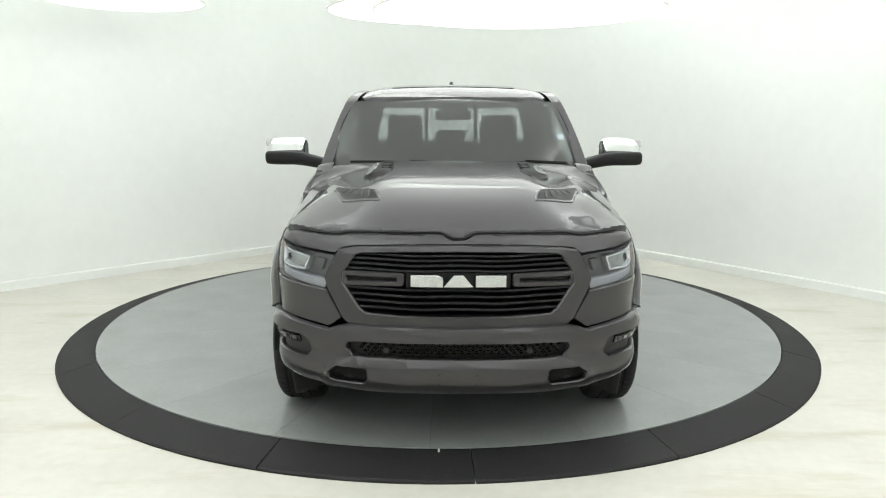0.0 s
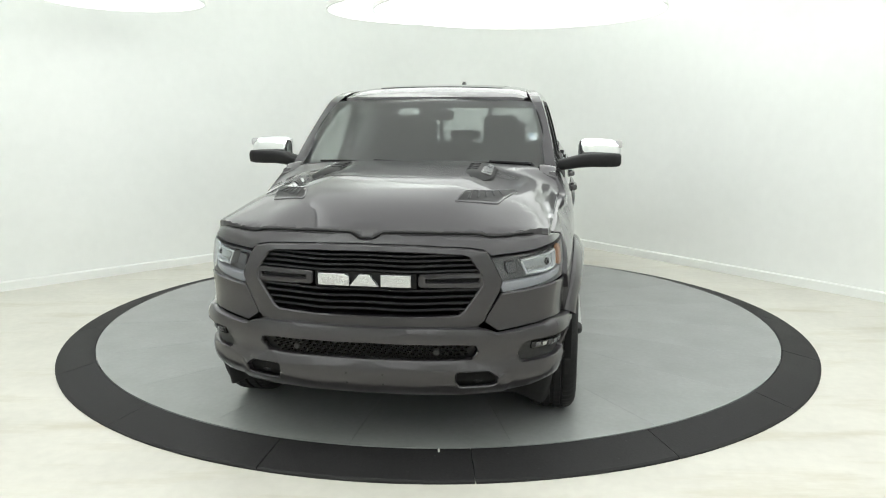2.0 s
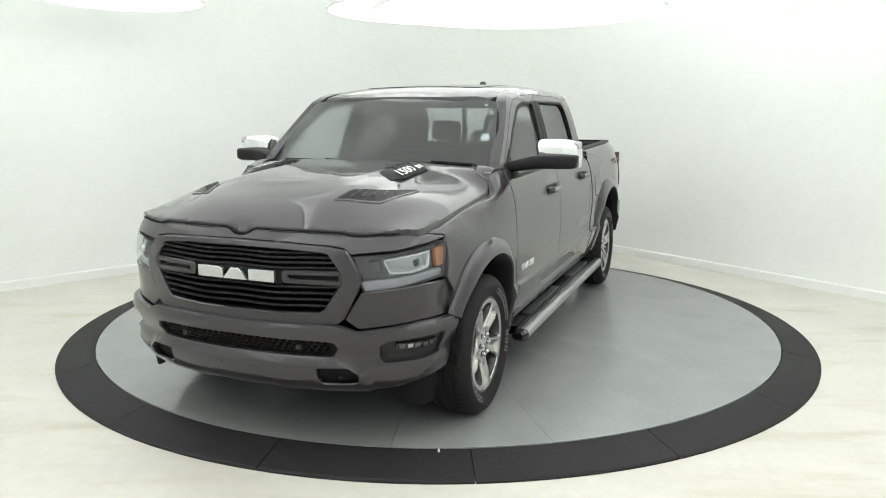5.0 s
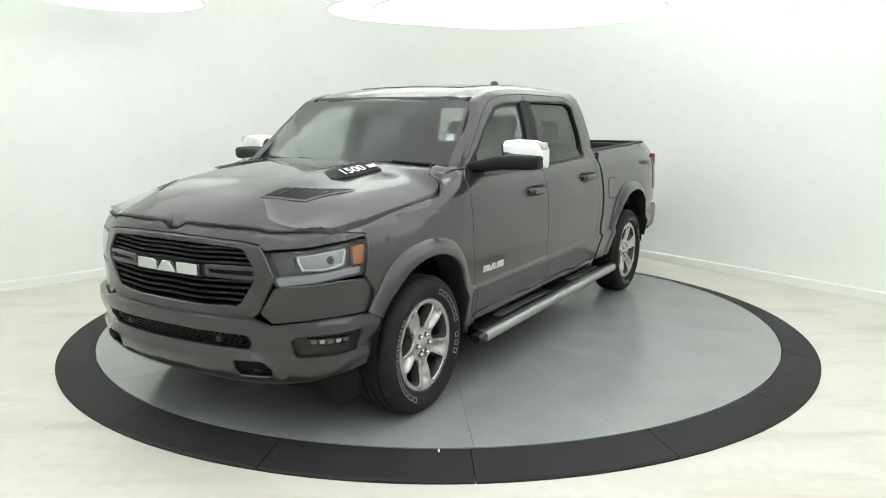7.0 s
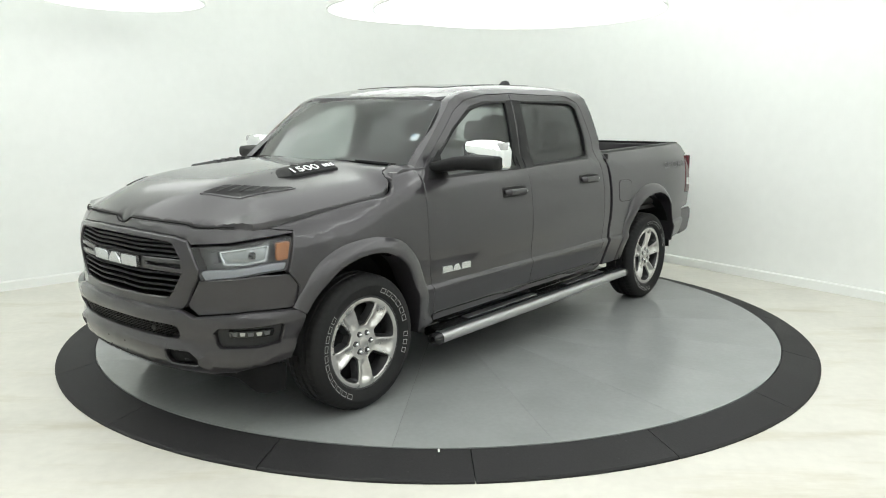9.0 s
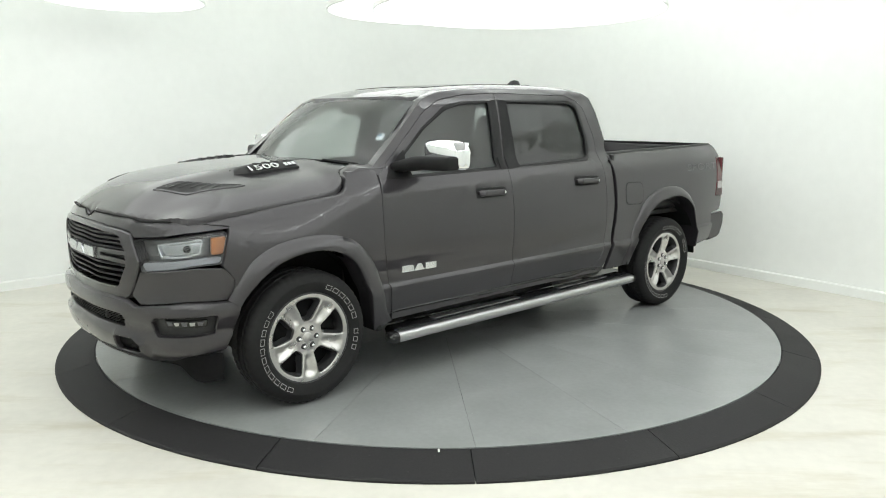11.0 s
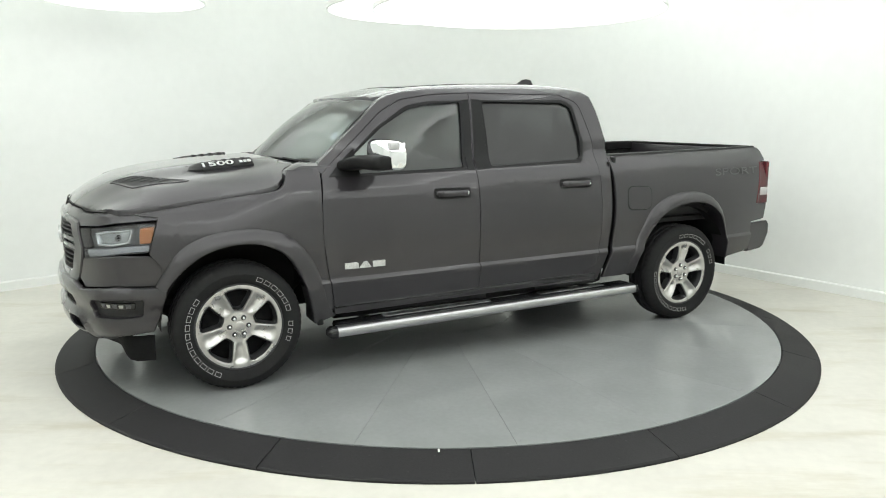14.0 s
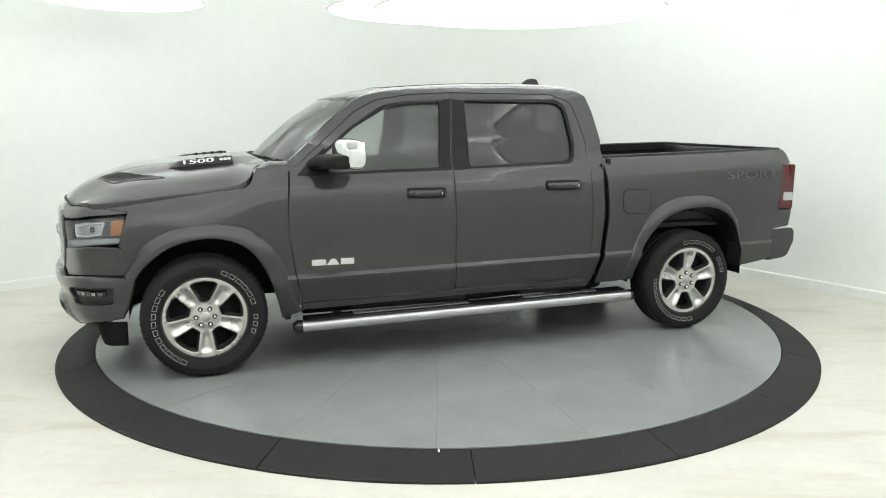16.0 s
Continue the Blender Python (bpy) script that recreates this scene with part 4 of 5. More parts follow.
def build_wheels(truck):
    tyre, barrel, face, cap, nut, cone, pocket, brake, let, bevels = wheel_meshes()
    w = part("wheel", tyre, M_TYRE, truck, "black tyre on a five-spoke machined wheel", angle=25)
    w.location = (1.836, 0.892, 0.400)
    rim = part("rim", face, M_ALU, w, "bright machined five-spoke rim", angle=55)
    part("barrel", barrel, M_RIMDARK, rim)
    part("hub_cap", cap, M_ALU, rim)
    for bm in bevels:
        part("spoke_bevel", bm, M_RIMDARK, rim, "dark painted edge of a wheel opening", angle=50)
    part("pocket", pocket, M_UNDER, rim)
    part("brake_disc", brake, M_BAR, w)
    part("sidewall_print", let, M_LETTER, w, "pale raised sidewall print bars", smooth=False)["kind"] = "stuff"
    first = None
    for k in range(6):
        a = radians(60 * k)
        if first is None:
            first = part("lug_nut", nut, M_CHROME, rim)
            seat = part("nut_seat", cone, M_RIMDARK, rim)
            n, c = first, seat
        else:
            n, c = new("lug_nut", first.data), new("nut_seat", seat.data)
            n.parent = c.parent = rim
        n.location = c.location = (0.058 * math.cos(a), 0.0, 0.058 * math.sin(a))
    for x, y, turn in ((-1.836, 0.892, 0), (1.836, -0.892, 180), (-1.836, -0.892, 180)):
        c = copy_thing(w, pose(x, y, 0.400, 0, 33 if (x < 0 and y > 0) else 0, turn))


def build_hood(truck):
    half = [(edge_x(y), y) for y in (0.0, 0.030, 0.060, 0.085, 0.15, 0.25, 0.35, 0.45, 0.52, 0.55, 0.575, 0.60, 0.65, 0.70, 0.75, 0.79, 0.83, 0.86)] + [(2.42, 0.872), (2.20, 0.880), (1.90, 0.890), (1.70, 0.898),
            (1.58, 0.904), (1.535, 0.900), (1.510, 0.886), (1.497, 0.868), (1.485, 0.830), (1.460, 0.785), (1.38, 0.765), (1.40, 0.60), (1.435, 0.40), (1.452, 0.2), (1.458, 0.0)]
    loop = half + [(x, -y) for x, y in reversed(half) if y > 1e-6]
    bm = sheet([loop], lambda a, b, d: (a, b, Zh(a, b) - d), 0.026, 0.035, 0.0085, 0.003)
    hood = part("hood", bm, M_PAINT, truck, "grey hood with a raised centre and two black vents")
    for s in (1, -1):
        # slanted black vent between the raised centre and the flank
        vent = [(2.468, 0.396, 0.012), (2.335, 0.428, 0.03), (2.035, 0.672, 0.012), (2.120, 0.662, 0.04), (2.345, 0.592, 0.03)]
        bm = sheet([fillet(vent, 0.02)], lambda a, b, d: (a, b, Zh(a, b) + 0.0025 - d), 0.05, 0.004, 0, 0.001, mirror=s < 0)
        v = part("hood_vent", bm, M_GRILLE, hood, "black hood vent with cross ribs")
        bm = sheet([fillet(inset_poly(vent, -0.013), 0.03), fillet(vent, 0.02)], lambda a, b, d: (a, b, Zh(a, b) + 0.006 - d), 0.05, 0.008, 0, 0.003, mirror=s < 0)
        part("vent_frame", bm, M_PAINT, v)
        for k in range(5):
            t = 0.16 + 0.16 * k
            p, q = Vector((2.335 - 0.24 * t, 0.428 + 0.195 * t)), Vector((2.455 - 0.30 * t, 0.415 + 0.245 * t))
            along = (q - p).normalized()
            side = Vector((-along.y, along.x)) * 0.006
            bm = loft([[(*(w + side * f), Zh(*(w + side * f)) + 0.003 + dz) for f, dz in ((-1, 0), (-0.5, 0.004), (0.5, 0.004), (1, 0))] for w in (p, (p + q) / 2, q)])
            if s < 0:
                flip_y(bm)
            part("vent_rib", bm, M_DARKGREY, v)
        # scoop badge: a black wedge with silver numerals on its outer face
        def section(x, t):
            z0 = Zh(x, 0.47)
            h = 0.030 * smoothstep(0, 0.35, t)
            w = 0.4 + 0.6 * smoothstep(0, 0.4, t)
            return [(x, 0.46 + 0.075 * w, z0 - 0.030), (x, 0.46 + 0.068 * w, z0 - 0.004), (x, 0.46 - 0.010 * w, z0 + h), (x, 0.46 - 0.06 * w, z0 + h + 0.004), (x, 0.46 - 0.10 * w, z0 + 0.02), (x, 0.46 - 0.10 * w, z0 - 0.03)]
        xs = [(2.015, 0.0), (2.0, 0.1), (1.96, 0.25), (1.91, 0.42), (1.80, 0.7), (1.67, 1.0), (1.61, 1.0), (1.595, 0.9)]
        bm = loft([section(x, t) for x, t in xs], closed=True)
        bm.verts.ensure_lookup_table()
        bm.faces.new(bm.verts[:6])
        bm.faces.new(bm.verts[-6:])
        bmesh.ops.recalc_face_normals(bm, faces=bm.faces[:])
        if s < 0:
            flip_y(bm)
        sc = part("scoop_badge", bm, M_BLACK, hood, "black hood scoop with silver numerals", angle=25)
        x = 1.785
        z0 = Zh(x, 0.47)
        slope = (Zh(1.65, 0.47) - Zh(1.92, 0.47)) / 0.27
        mid = Vector((x, s * 0.4925, z0 + 0.0138))
        along = Vector((-1, 0, slope)).normalized() if s > 0 else Vector((1, 0, -slope)).normalized()
        up = Vector((0, -s * 0.078, 0.034)).normalized()
        out = along.cross(up).normalized()
        up = out.cross(along)
        m = Matrix.Translation(mid + out * 0.0035) @ Matrix((along, up, out)).transposed().to_4x4()
        for k in range(4):
            x1 = 1.64 + 0.062 * k
            z1 = Zh(x1, 0.47) + 0.030
            bm = new_box((x1 - 0.014, 0.374, z1 - 0.004), (x1 + 0.014, 0.436, z1 + 0.0062), 0.002, 1)
            if s < 0:
                flip_y(bm)
            part("scoop_louvre", bm, M_DARKGREY, sc)
        text_mesh("numerals", "1500", 0.082, 0.002, M_SILVER, sc, m @ pose(-0.045, 0, 0), 1.36, "silver raised numerals", bold=0.0015)
        bm = bmesh.new()
        for k in range(3):
            box(bm, (0.102 + k * 0.027, -0.020, -0.001), (0.124 + k * 0.027, 0.016, 0.002), 0.0, 1, m)
        part("small_script", bm, M_SILVER, sc, smooth=False)
    return hood


def build_nose(truck):
    # header between hood edge and grille
    half = [(0.0, 1.078), (sy(0.25), 1.076), (sy(0.50), 1.064), (sy(0.565), 1.055), (sy(0.600), 1.026), (sy(0.80), 1.043), (sy(0.885), 1.062), (sx(2.262), 1.076), (sx(2.262), 1.090), (sx(2.40), 1.110)] + [(sy(y), edge_z(y) - 0.011) for y in (0.90, 0.86, 0.83, 0.79, 0.75, 0.70, 0.65, 0.60, 0.575, 0.55, 0.52, 0.45, 0.35, 0.25, 0.15, 0.085, 0.060, 0.030)] + [(0.0, edge_z(0) - 0.011)]
    bm = sheet([both(half)], on_nose, 0.04, 0.05, 0.0055, 0.003)
    part("header_panel", bm, M_PAINT, truck)
    # black tube added to draw the shaded gap under the hood's edge
    pts = []
    for y in np.linspace(-0.80, 0.80, 111):
        y = float(y)
        low = Vector(on_nose(sy(y), edge_z(y) - 0.013, 0))
        pts.append(tuple((Vector((edge_x(y) + 0.004, y, edge_z(y) - 0.003)) + low) / 2 + Vector((0.0015, 0, 0.0))))
    part("hood_gap_line", tube(pts, 0.0045, 6), M_UNDER, truck, "black line for the shaded gap at the hood's front edge")
    # grille surround with one wide opening
    frame_half = [(0.0, 1.074), (sy(0.25), 1.072), (sy(0.50), 1.060), (sy(0.578), 1.046), (sy(0.604), 1.000), (sy(0.646), 0.905), (sy(0.634), 0.860), (sy(0.566), 0.715), (sy(0.535), 0.690), (sy(0.3), 0.684), (0.0, 0.684)]
    hole_half = [(0.0, 1.050), (sy(0.25), 1.048), (sy(0.462), 1.038), (sy(0.497), 1.028), (sy(0.557), 0.940), (sy(0.560), 0.890), (sy(0.478), 0.765), (sy(0.450), 0.742), (sy(0.25), 0.732), (0.0, 0.730)]
    bm = sheet([both(frame_half), both(hole_half)], nose_with(NOSE, 0.012), 0.05, 0.09, 0.002, 0.006)
    grille = part("grille", bm, M_PAINT, truck, "grey framed grille with black cross bars")
    bm = sheet([both([(0.0, 1.066), (sy(0.50), 1.05), (sy(0.60), 0.91), (sy(0.5), 0.72), (0.0, 0.71)])], nose_with(NOSE, -0.10), 0.15, 0.004, 0, 0.001)
    part("grille_back", bm, M_UNDER, grille)
    # wavy cross bars, upper and lower set
    def bar(z, w, rise):
        rows = []
        for t in np.linspace(-1, 1, 41):
            s_ = t * sy(w)
            p, n = plan_at(s_)
            zz = z + rise * (math.cos(t * math.pi * 2.2) * 0.5 - 0.5) * (1 - abs(t)) + 0.004 * abs(t)
            base = NOSE(z)
            rows.append([(*(p + n * (base + o)), zz + dz) for o, dz in ((-0.085, 0.004), (-0.022, 0.010), (-0.004, 0.007), (0.0, -0.001), (-0.010, -0.008), (-0.08, -0.010))])
        return loft(rows, closed=True)
    for z, w in ((1.028, 0.505), (1.006, 0.52), (0.982, 0.535), (0.957, 0.55), (0.864, 0.552), (0.832, 0.535), (0.800, 0.514), (0.768, 0.49)):
        part("grille_bar", bar(z, w, 0.010), M_GRILLE, grille, angle=30)
    # side crossbars with a rounded slot, reaching in towards the emblem
    for s in (1, -1):
        outer = fillet([(sy(0.262), 0.942), (sy(0.262), 0.884), (sy(0.57), 0.880), (sy(0.585), 0.912), (sy(0.57), 0.948)], 0.018)
        slot = fillet([(sy(0.290), 0.925), (sy(0.290), 0.902), (sy(0.545), 0.899), (sy(0.545), 0.928)], 0.010)
        bm = sheet([outer, slot], nose_with(NOSE, 0.004), 0.05, 0.05, 0, 0.005, mirror=s < 0)
        cb = part("crossbar", bm, M_PAINT, grille)
        bm = sheet([fillet([(sy(0.280), 0.932), (sy(0.280), 0.896), (sy(0.555), 0.893), (sy(0.555), 0.934)], 0.01)], nose_with(NOSE, -0.02), 0.1, 0.004, 0, 0.001, mirror=s < 0)
        part("slot_back", bm, M_BLACK, cb)
    # emblem: three plain silver blocks on a black plate
    bm = sheet([both([(0.0, 0.958), (sy(0.250), 0.953), (sy(0.250), 0.872), (0.0, 0.868)])], nose_with(NOSE, -0.012), 0.08, 0.02, 0, 0.004)
    part("emblem_plate", bm, M_BLACK, grille)
    blocks(grille, lambda u, v, d: nose_with(NOSE, 0.016)(u, 0.911 + v, d), 0.450, 0.054, 0.022)
    for s in (1, -1):
        head_lamp(truck, s)
        # corner fascia below the lamp
        loop = fillet([(sy(0.644), 0.842, 0.01), (sy(0.570), 0.712, 0.01), (sy(0.632), 0.664, 0.015), (sy(0.885), 0.700, 0.05), (sx(2.245), 0.690, 0.01), (sx(2.265), 0.760, 0.02), (sx(2.245), 0.800, 0.01), (sx(2.318), 0.868, 0.01), (sy(0.90), 0.876, 0.05)], 0.01)
        bm = sheet([loop], nose_with(NOSE, 0.006), 0.04, 0.05, 0.002, 0.005, mirror=s < 0)
        part("corner_fascia", bm, M_PAINT, truck)
    # dark backing behind the seams
    bm = sheet([both([(0.0, 1.11), (sy(0.85), 1.10), (sx(2.30), 1.06), (sx(2.30), 0.66), (0.0, 0.64)])], nose_with(lambda z: min(NOSE(z), 0.0), -0.125), 0.1, 0.01, 0, 0.001)
    part("nose_backing", bm, M_UNDER, truck)


def blocks(parent, at, width, height, depth):
    """A maker's word drawn as three plain silver blocks."""
    w, h = width, height / 2
    shapes = [[(-w / 2, -h), (-w / 2, h), (-w * 0.215, h), (-w * 0.165, h * 0.6), (-w * 0.165, -h)],
              [(-w * 0.150, -h), (-w * 0.050, h), (w * 0.055, h), (w * 0.155, -h)],
              [(w * 0.185, -h), (w * 0.185, h), (w * 0.5, h), (w * 0.5, -h)]]
    for q in shapes:
        bm = sheet([q], at, 0.05, depth, 0, 0.002)
        part("emblem_block", bm, M_SILVER, parent, "plain silver emblem block")


def head_lamp(truck, s):
    outline = [(sy(0.600), 1.016, 0.01), (sy(0.80), 1.032, 0.1), (sy(0.885), 1.050, 0.05), (sx(2.275), 1.066, 0.02), (sx(2.325), 0.892, 0.025), (sy(0.90), 0.886, 0.1), (sy(0.80), 0.862, 0.1), (sy(0.654), 0.842, 0.01)]
    outline = fillet(outline, 0.01)
    bm = sheet([outline], nose_with(NOSE, -0.065), 0.06, 0.01, 0.001, 0.001, mirror=s < 0)
    lamp = part("head_lamp", bm, M_LAMPBOX, truck, "clear headlamp with a bright frame and amber corner")
    # bezel walls
    bm = bmesh.new()
    rows = []
    for o in (0.0, -0.068):
        at = nose_with(NOSE, o)
        rows.append([at(a, b, 0) for a, b in outline])
    loft(rows, closed=True, bm=bm)
    if s < 0:
        flip_y(bm)
    part("bezel", bm, M_LAMPBOX, lamp)
    # bright L-shaped light bar along the lower edge
    loop = fillet([(sy(0.642), 0.886, 0.01), (sy(0.80), 0.904, 0.02), (sy(0.895), 0.920, 0.05), (sx(2.318), 0.926, 0.01), (sx(2.328), 0.898, 0.02), (sy(0.90), 0.892, 0.1), (sy(0.80), 0.868, 0.1), (sy(0.662), 0.848, 0.01)], 0.01)
    bm = sheet([loop], nose_with(NOSE, -0.022), 0.05, 0.035, 0, 0.005, mirror=s < 0)
    part("light_bar", bm, M_DRL, lamp, "frosted white running light")
    # projector window with a bright frame
    out = fillet([(sy(0.742), 1.000), (sy(0.868), 1.020), (sx(2.405), 1.030), (sx(2.43), 0.950), (sy(0.862), 0.932), (sy(0.768), 0.930)], 0.012)
    inn = fillet([(sy(0.750), 0.994), (sy(0.867), 1.013), (sx(2.413), 1.022), (sx(2.435), 0.957), (sy(0.861), 0.939), (sy(0.773), 0.937)], 0.010)
    bm = sheet([out, inn], nose_with(NOSE, -0.020), 0.05, 0.05, 0, 0.002, mirror=s < 0)
    part("projector_frame", bm, M_FRAME, lamp, "bright projector surround")
    bm = sheet([inn], nose_with(lambda z: NOSE(z) - 0.035 - 3.0 * abs(z - 0.978) ** 2, 0.0), 0.03, 0.004, 0, 0.001, mirror=s < 0)
    part("reflector", bm, M_REFLECT, lamp)
    for t in (0.68,):
        p, n = plan_at(sy(0.80) + (sx(2.45) - sy(0.80)) * t)
        bm = bmesh.new()
        bmesh.ops.create_uvsphere(bm, u_segments=20, v_segments=12, radius=0.024)
        q = p + n * (NOSE(0.975) - 0.050)
        bmesh.ops.translate(bm, vec=(q.x, q.y, 0.976), verts=bm.verts[:])
        if s < 0:
            flip_y(bm)
        part("projector", bm, M_GLOSSBLACK, lamp)
    bm = sheet([fillet([(sy(0.675), 0.985), (sy(0.722), 0.990), (sy(0.732), 0.940), (sy(0.690), 0.932)], 0.008)], nose_with(NOSE, -0.045), 0.05, 0.02, 0, 0.003, mirror=s < 0)
    part("inner_reflector", bm, M_LAMPBOX, lamp)
    # amber side reflector
    bm = sheet([fillet([(sx(2.365), 1.030), (sx(2.288), 1.036), (sx(2.312), 0.948), (sx(2.370), 0.945)], 0.010)], nose_with(NOSE, -0.016), 0.04, 0.02, 0, 0.003, mirror=s < 0)
    part("amber_corner", bm, M_AMBER, lamp, "amber corner reflector")
    bm = sheet([outline], nose_with(NOSE, 0.001), 0.04, 0.003, 0.003, 0.001, mirror=s < 0)
    part("lens", bm, M_LENS, lamp).visible_shadow = False


def build_bumper(truck):
    top = [(0.0, 0.682), (sy(0.30), 0.684), (sy(0.530), 0.682), (sy(0.575), 0.672), (sy(0.625), 0.652), (sy(0.70), 0.662), (sy(0.885), 0.690), (sx(2.240), 0.676)]
    half = top + [(sx(2.245), 0.640), (sx(2.290), 0.50), (sx(2.325), 0.425), (sy(0.87), 0.395), (sy(0.80), 0.365), (sy(0.66), 0.342), (sy(0.45), 0.335), (0.0, 0.335)]
    slot = fillet(both([(0.0, 0.612), (sy(0.45), 0.610), (sy(0.525), 0.606), (sy(0.540), 0.570), (sy(0.515), 0.528), (sy(0.45), 0.522), (0.0, 0.520)]), 0.012, 2)
    holes = [slot]
    hook = fillet([(sy(0.432), 0.474), (sy(0.585), 0.476), (sy(0.632), 0.440), (sy(0.632), 0.396), (sy(0.600), 0.386), (sy(0.455), 0.384), (sy(0.432), 0.42)], 0.02)
    fog = fillet([(sy(0.722), 0.586), (sy(0.75), 0.612), (sy(0.895), 0.626), (sx(2.36), 0.625), (sx(2.375), 0.515), (sy(0.895), 0.505), (sy(0.745), 0.498), (sy(0.722), 0.525)], 0.02)
    for q in (hook, fog):
        holes += [q, [(-a, b) for a, b in q]]
    bm = sheet([both(half)] + holes, on_bump, 0.03, 0.032, 0.0, 0.006)
    bump = part("front_bumper", bm, M_PAINT, truck, "grey painted front bumper with dark openings", angle=38)
    # lower mesh: backing with hexagon-like cells
    bm = sheet([both([(0.0, 0.622), (sy(0.55), 0.618), (sy(0.55), 0.512), (0.0, 0.508)])], nose_with(BUMP, -0.034), 0.1, 0.005, 0, 0.001)
    mesh = part("lower_grille", bm, M_BLACK, bump, "black mesh in the bumper opening")
    bm = bmesh.new()
    at = nose_with(BUMP, -0.014)
    for r in range(4):
        z = 0.538 + r * 0.020
        for k in range(-13, 14):
            u = (k + (0.5 if r % 2 else 0)) * 0.036
            if abs(u) > sy(0.50) - (0.04 if r == 0 else 0):
                continue
            ring = [(u + 0.017 * math.cos(t), z + 0.0105 * math.sin(t)) for t in np.linspace(0, 2 * math.pi, 7)[:-1]]
            inner = [(u + 0.0125 * math.cos(t), z + 0.0072 * math.sin(t)) for t in np.linspace(0, 2 * math.pi, 7)[:-1]]
            o = [bm.verts.new(at(a, b, 0)) for a, b in ring]
            i_ = [bm.verts.new(at(a, b, 0)) for a, b in inner]
            q = [bm.verts.new(at(a, b, 0.02)) for a, b in inner]
            for j in range(6):
                bm.faces.new((o[j - 1], o[j], i_[j], i_[j - 1]))
                bm.faces.new((i_[j - 1], i_[j], q[j], q[j - 1]))
    part("lower_mesh", bm, M_GRILLE, mesh, smooth=False)["kind"] = "stuff"
    for s in (1, -1):
        bm = lathe([(0.0005, 0.012), (0.012, 0.011), (0.0165, 0.006), (0.018, -0.02)], 20, "Y")
        p, n = plan_at(sy(0.345))
        q = p + n * (BUMP(0.57) - 0.018)
        bmesh.ops.transform(bm, matrix=Matrix.Translation((q.x, q.y, 0.568)) @ Matrix.Rotation(-math.pi / 2 + 0.15, 4, "Z"), verts=bm.verts[:])
        if s < 0:
            flip_y(bm)
        part("parking_sensor", bm, M_DARKGREY, bump)
        # tow hook pocket
        bm = sheet([fillet([(sy(0.42), 0.486), (sy(0.645), 0.486), (sy(0.645), 0.376), (sy(0.42), 0.374)], 0.01)], nose_with(BUMP, -0.020), 0.1, 0.005, 0, 0.001, mirror=s < 0)
        pk = part("hook_pocket", bm, M_UNDER, bump)
        pts = [(2.685 - 0.03 * abs(t), s * (0.53 + 0.045 * math.cos(a)), 0.430 + 0.018 * math.sin(a)) for t, a in ((abs(math.cos(a)), a) for a in np.linspace(-2.6, 2.6, 16))]
        part("tow_hook", tube(pts, 0.011, 8), M_BLACK, pk)
        # fog lamp pocket, lamp strip
        bm = sheet([fillet([(sy(0.71), 0.632), (sx(2.35), 0.632), (sx(2.35), 0.492), (sy(0.71), 0.492)], 0.01)], nose_with(BUMP, -0.030), 0.06, 0.005, 0, 0.001, mirror=s < 0)
        pk = part("fog_pocket", bm, M_DARKGREY, bump)
        bm = sheet([fillet([(sy(0.79), 0.596), (sx(2.415), 0.598), (sx(2.42), 0.562), (sy(0.79), 0.560)], 0.008)], nose_with(BUMP, -0.018), 0.05, 0.02, 0, 0.003, mirror=s < 0)
        fl = part("fog_lamp", bm, M_GLOSSBLACK, pk, "slim fog lamp with bright cells")
        s0, s1 = sy(0.80), sx(2.43)
        for k in range(5):
            a, b = s0 + (s1 - s0) * (k + 0.1) / 5, s0 + (s1 - s0) * (k + 0.85) / 5
            bm = sheet([[(a, 0.590), (b, 0.591), (b - 0.004, 0.571), (a + 0.004, 0.570)]], nose_with(BUMP, -0.014), 0.1, 0.006, 0, 0.0015, mirror=s < 0)
            part("light_cell", bm, M_REFLECT if k % 2 else M_LAMPBOX, fl)
    # four plate screw holes
    for y in (-0.09, 0.09):
        for z in (0.402, 0.455):
            bm = lathe([(0.0005, 0.0015), (0.0048, 0.0015), (0.0052, -0.001)], 10, "Y")
            p, n = plan_at(sy(y))
            q = p + n * (BUMP(z) + 0.016)
            bmesh.ops.transform(bm, matrix=Matrix.Translation((q.x, q.y, z)) @ Matrix.Rotation(-math.pi / 2, 4, "Z"), verts=bm.verts[:])
            part("plate_hole", bm, M_UNDER, bump)
    # black valance and air dam below
    rows = []
    for t in np.linspace(-1, 1, 41):
        s_ = t * sx(2.325)
        p, n = plan_at(s_)
        k = smoothstep(0.66, 0.90, abs(t))
        drop, back = 0.300 - 0.075 * k, 0.13 - 0.07 * k
        rows.append([(*(p + n * -0.050), 0.385), (*(p + n * -(back - 0.02)), 0.345), (*(p + n * -back), drop), (*(p + n * -(back + 0.02)), drop), (*(p + n * -(back + 0.03)), 0.375)])
    bm = loft(rows)
    part("air_dam", bm, M_UNDER, bump, "black plastic air dam", angle=40)


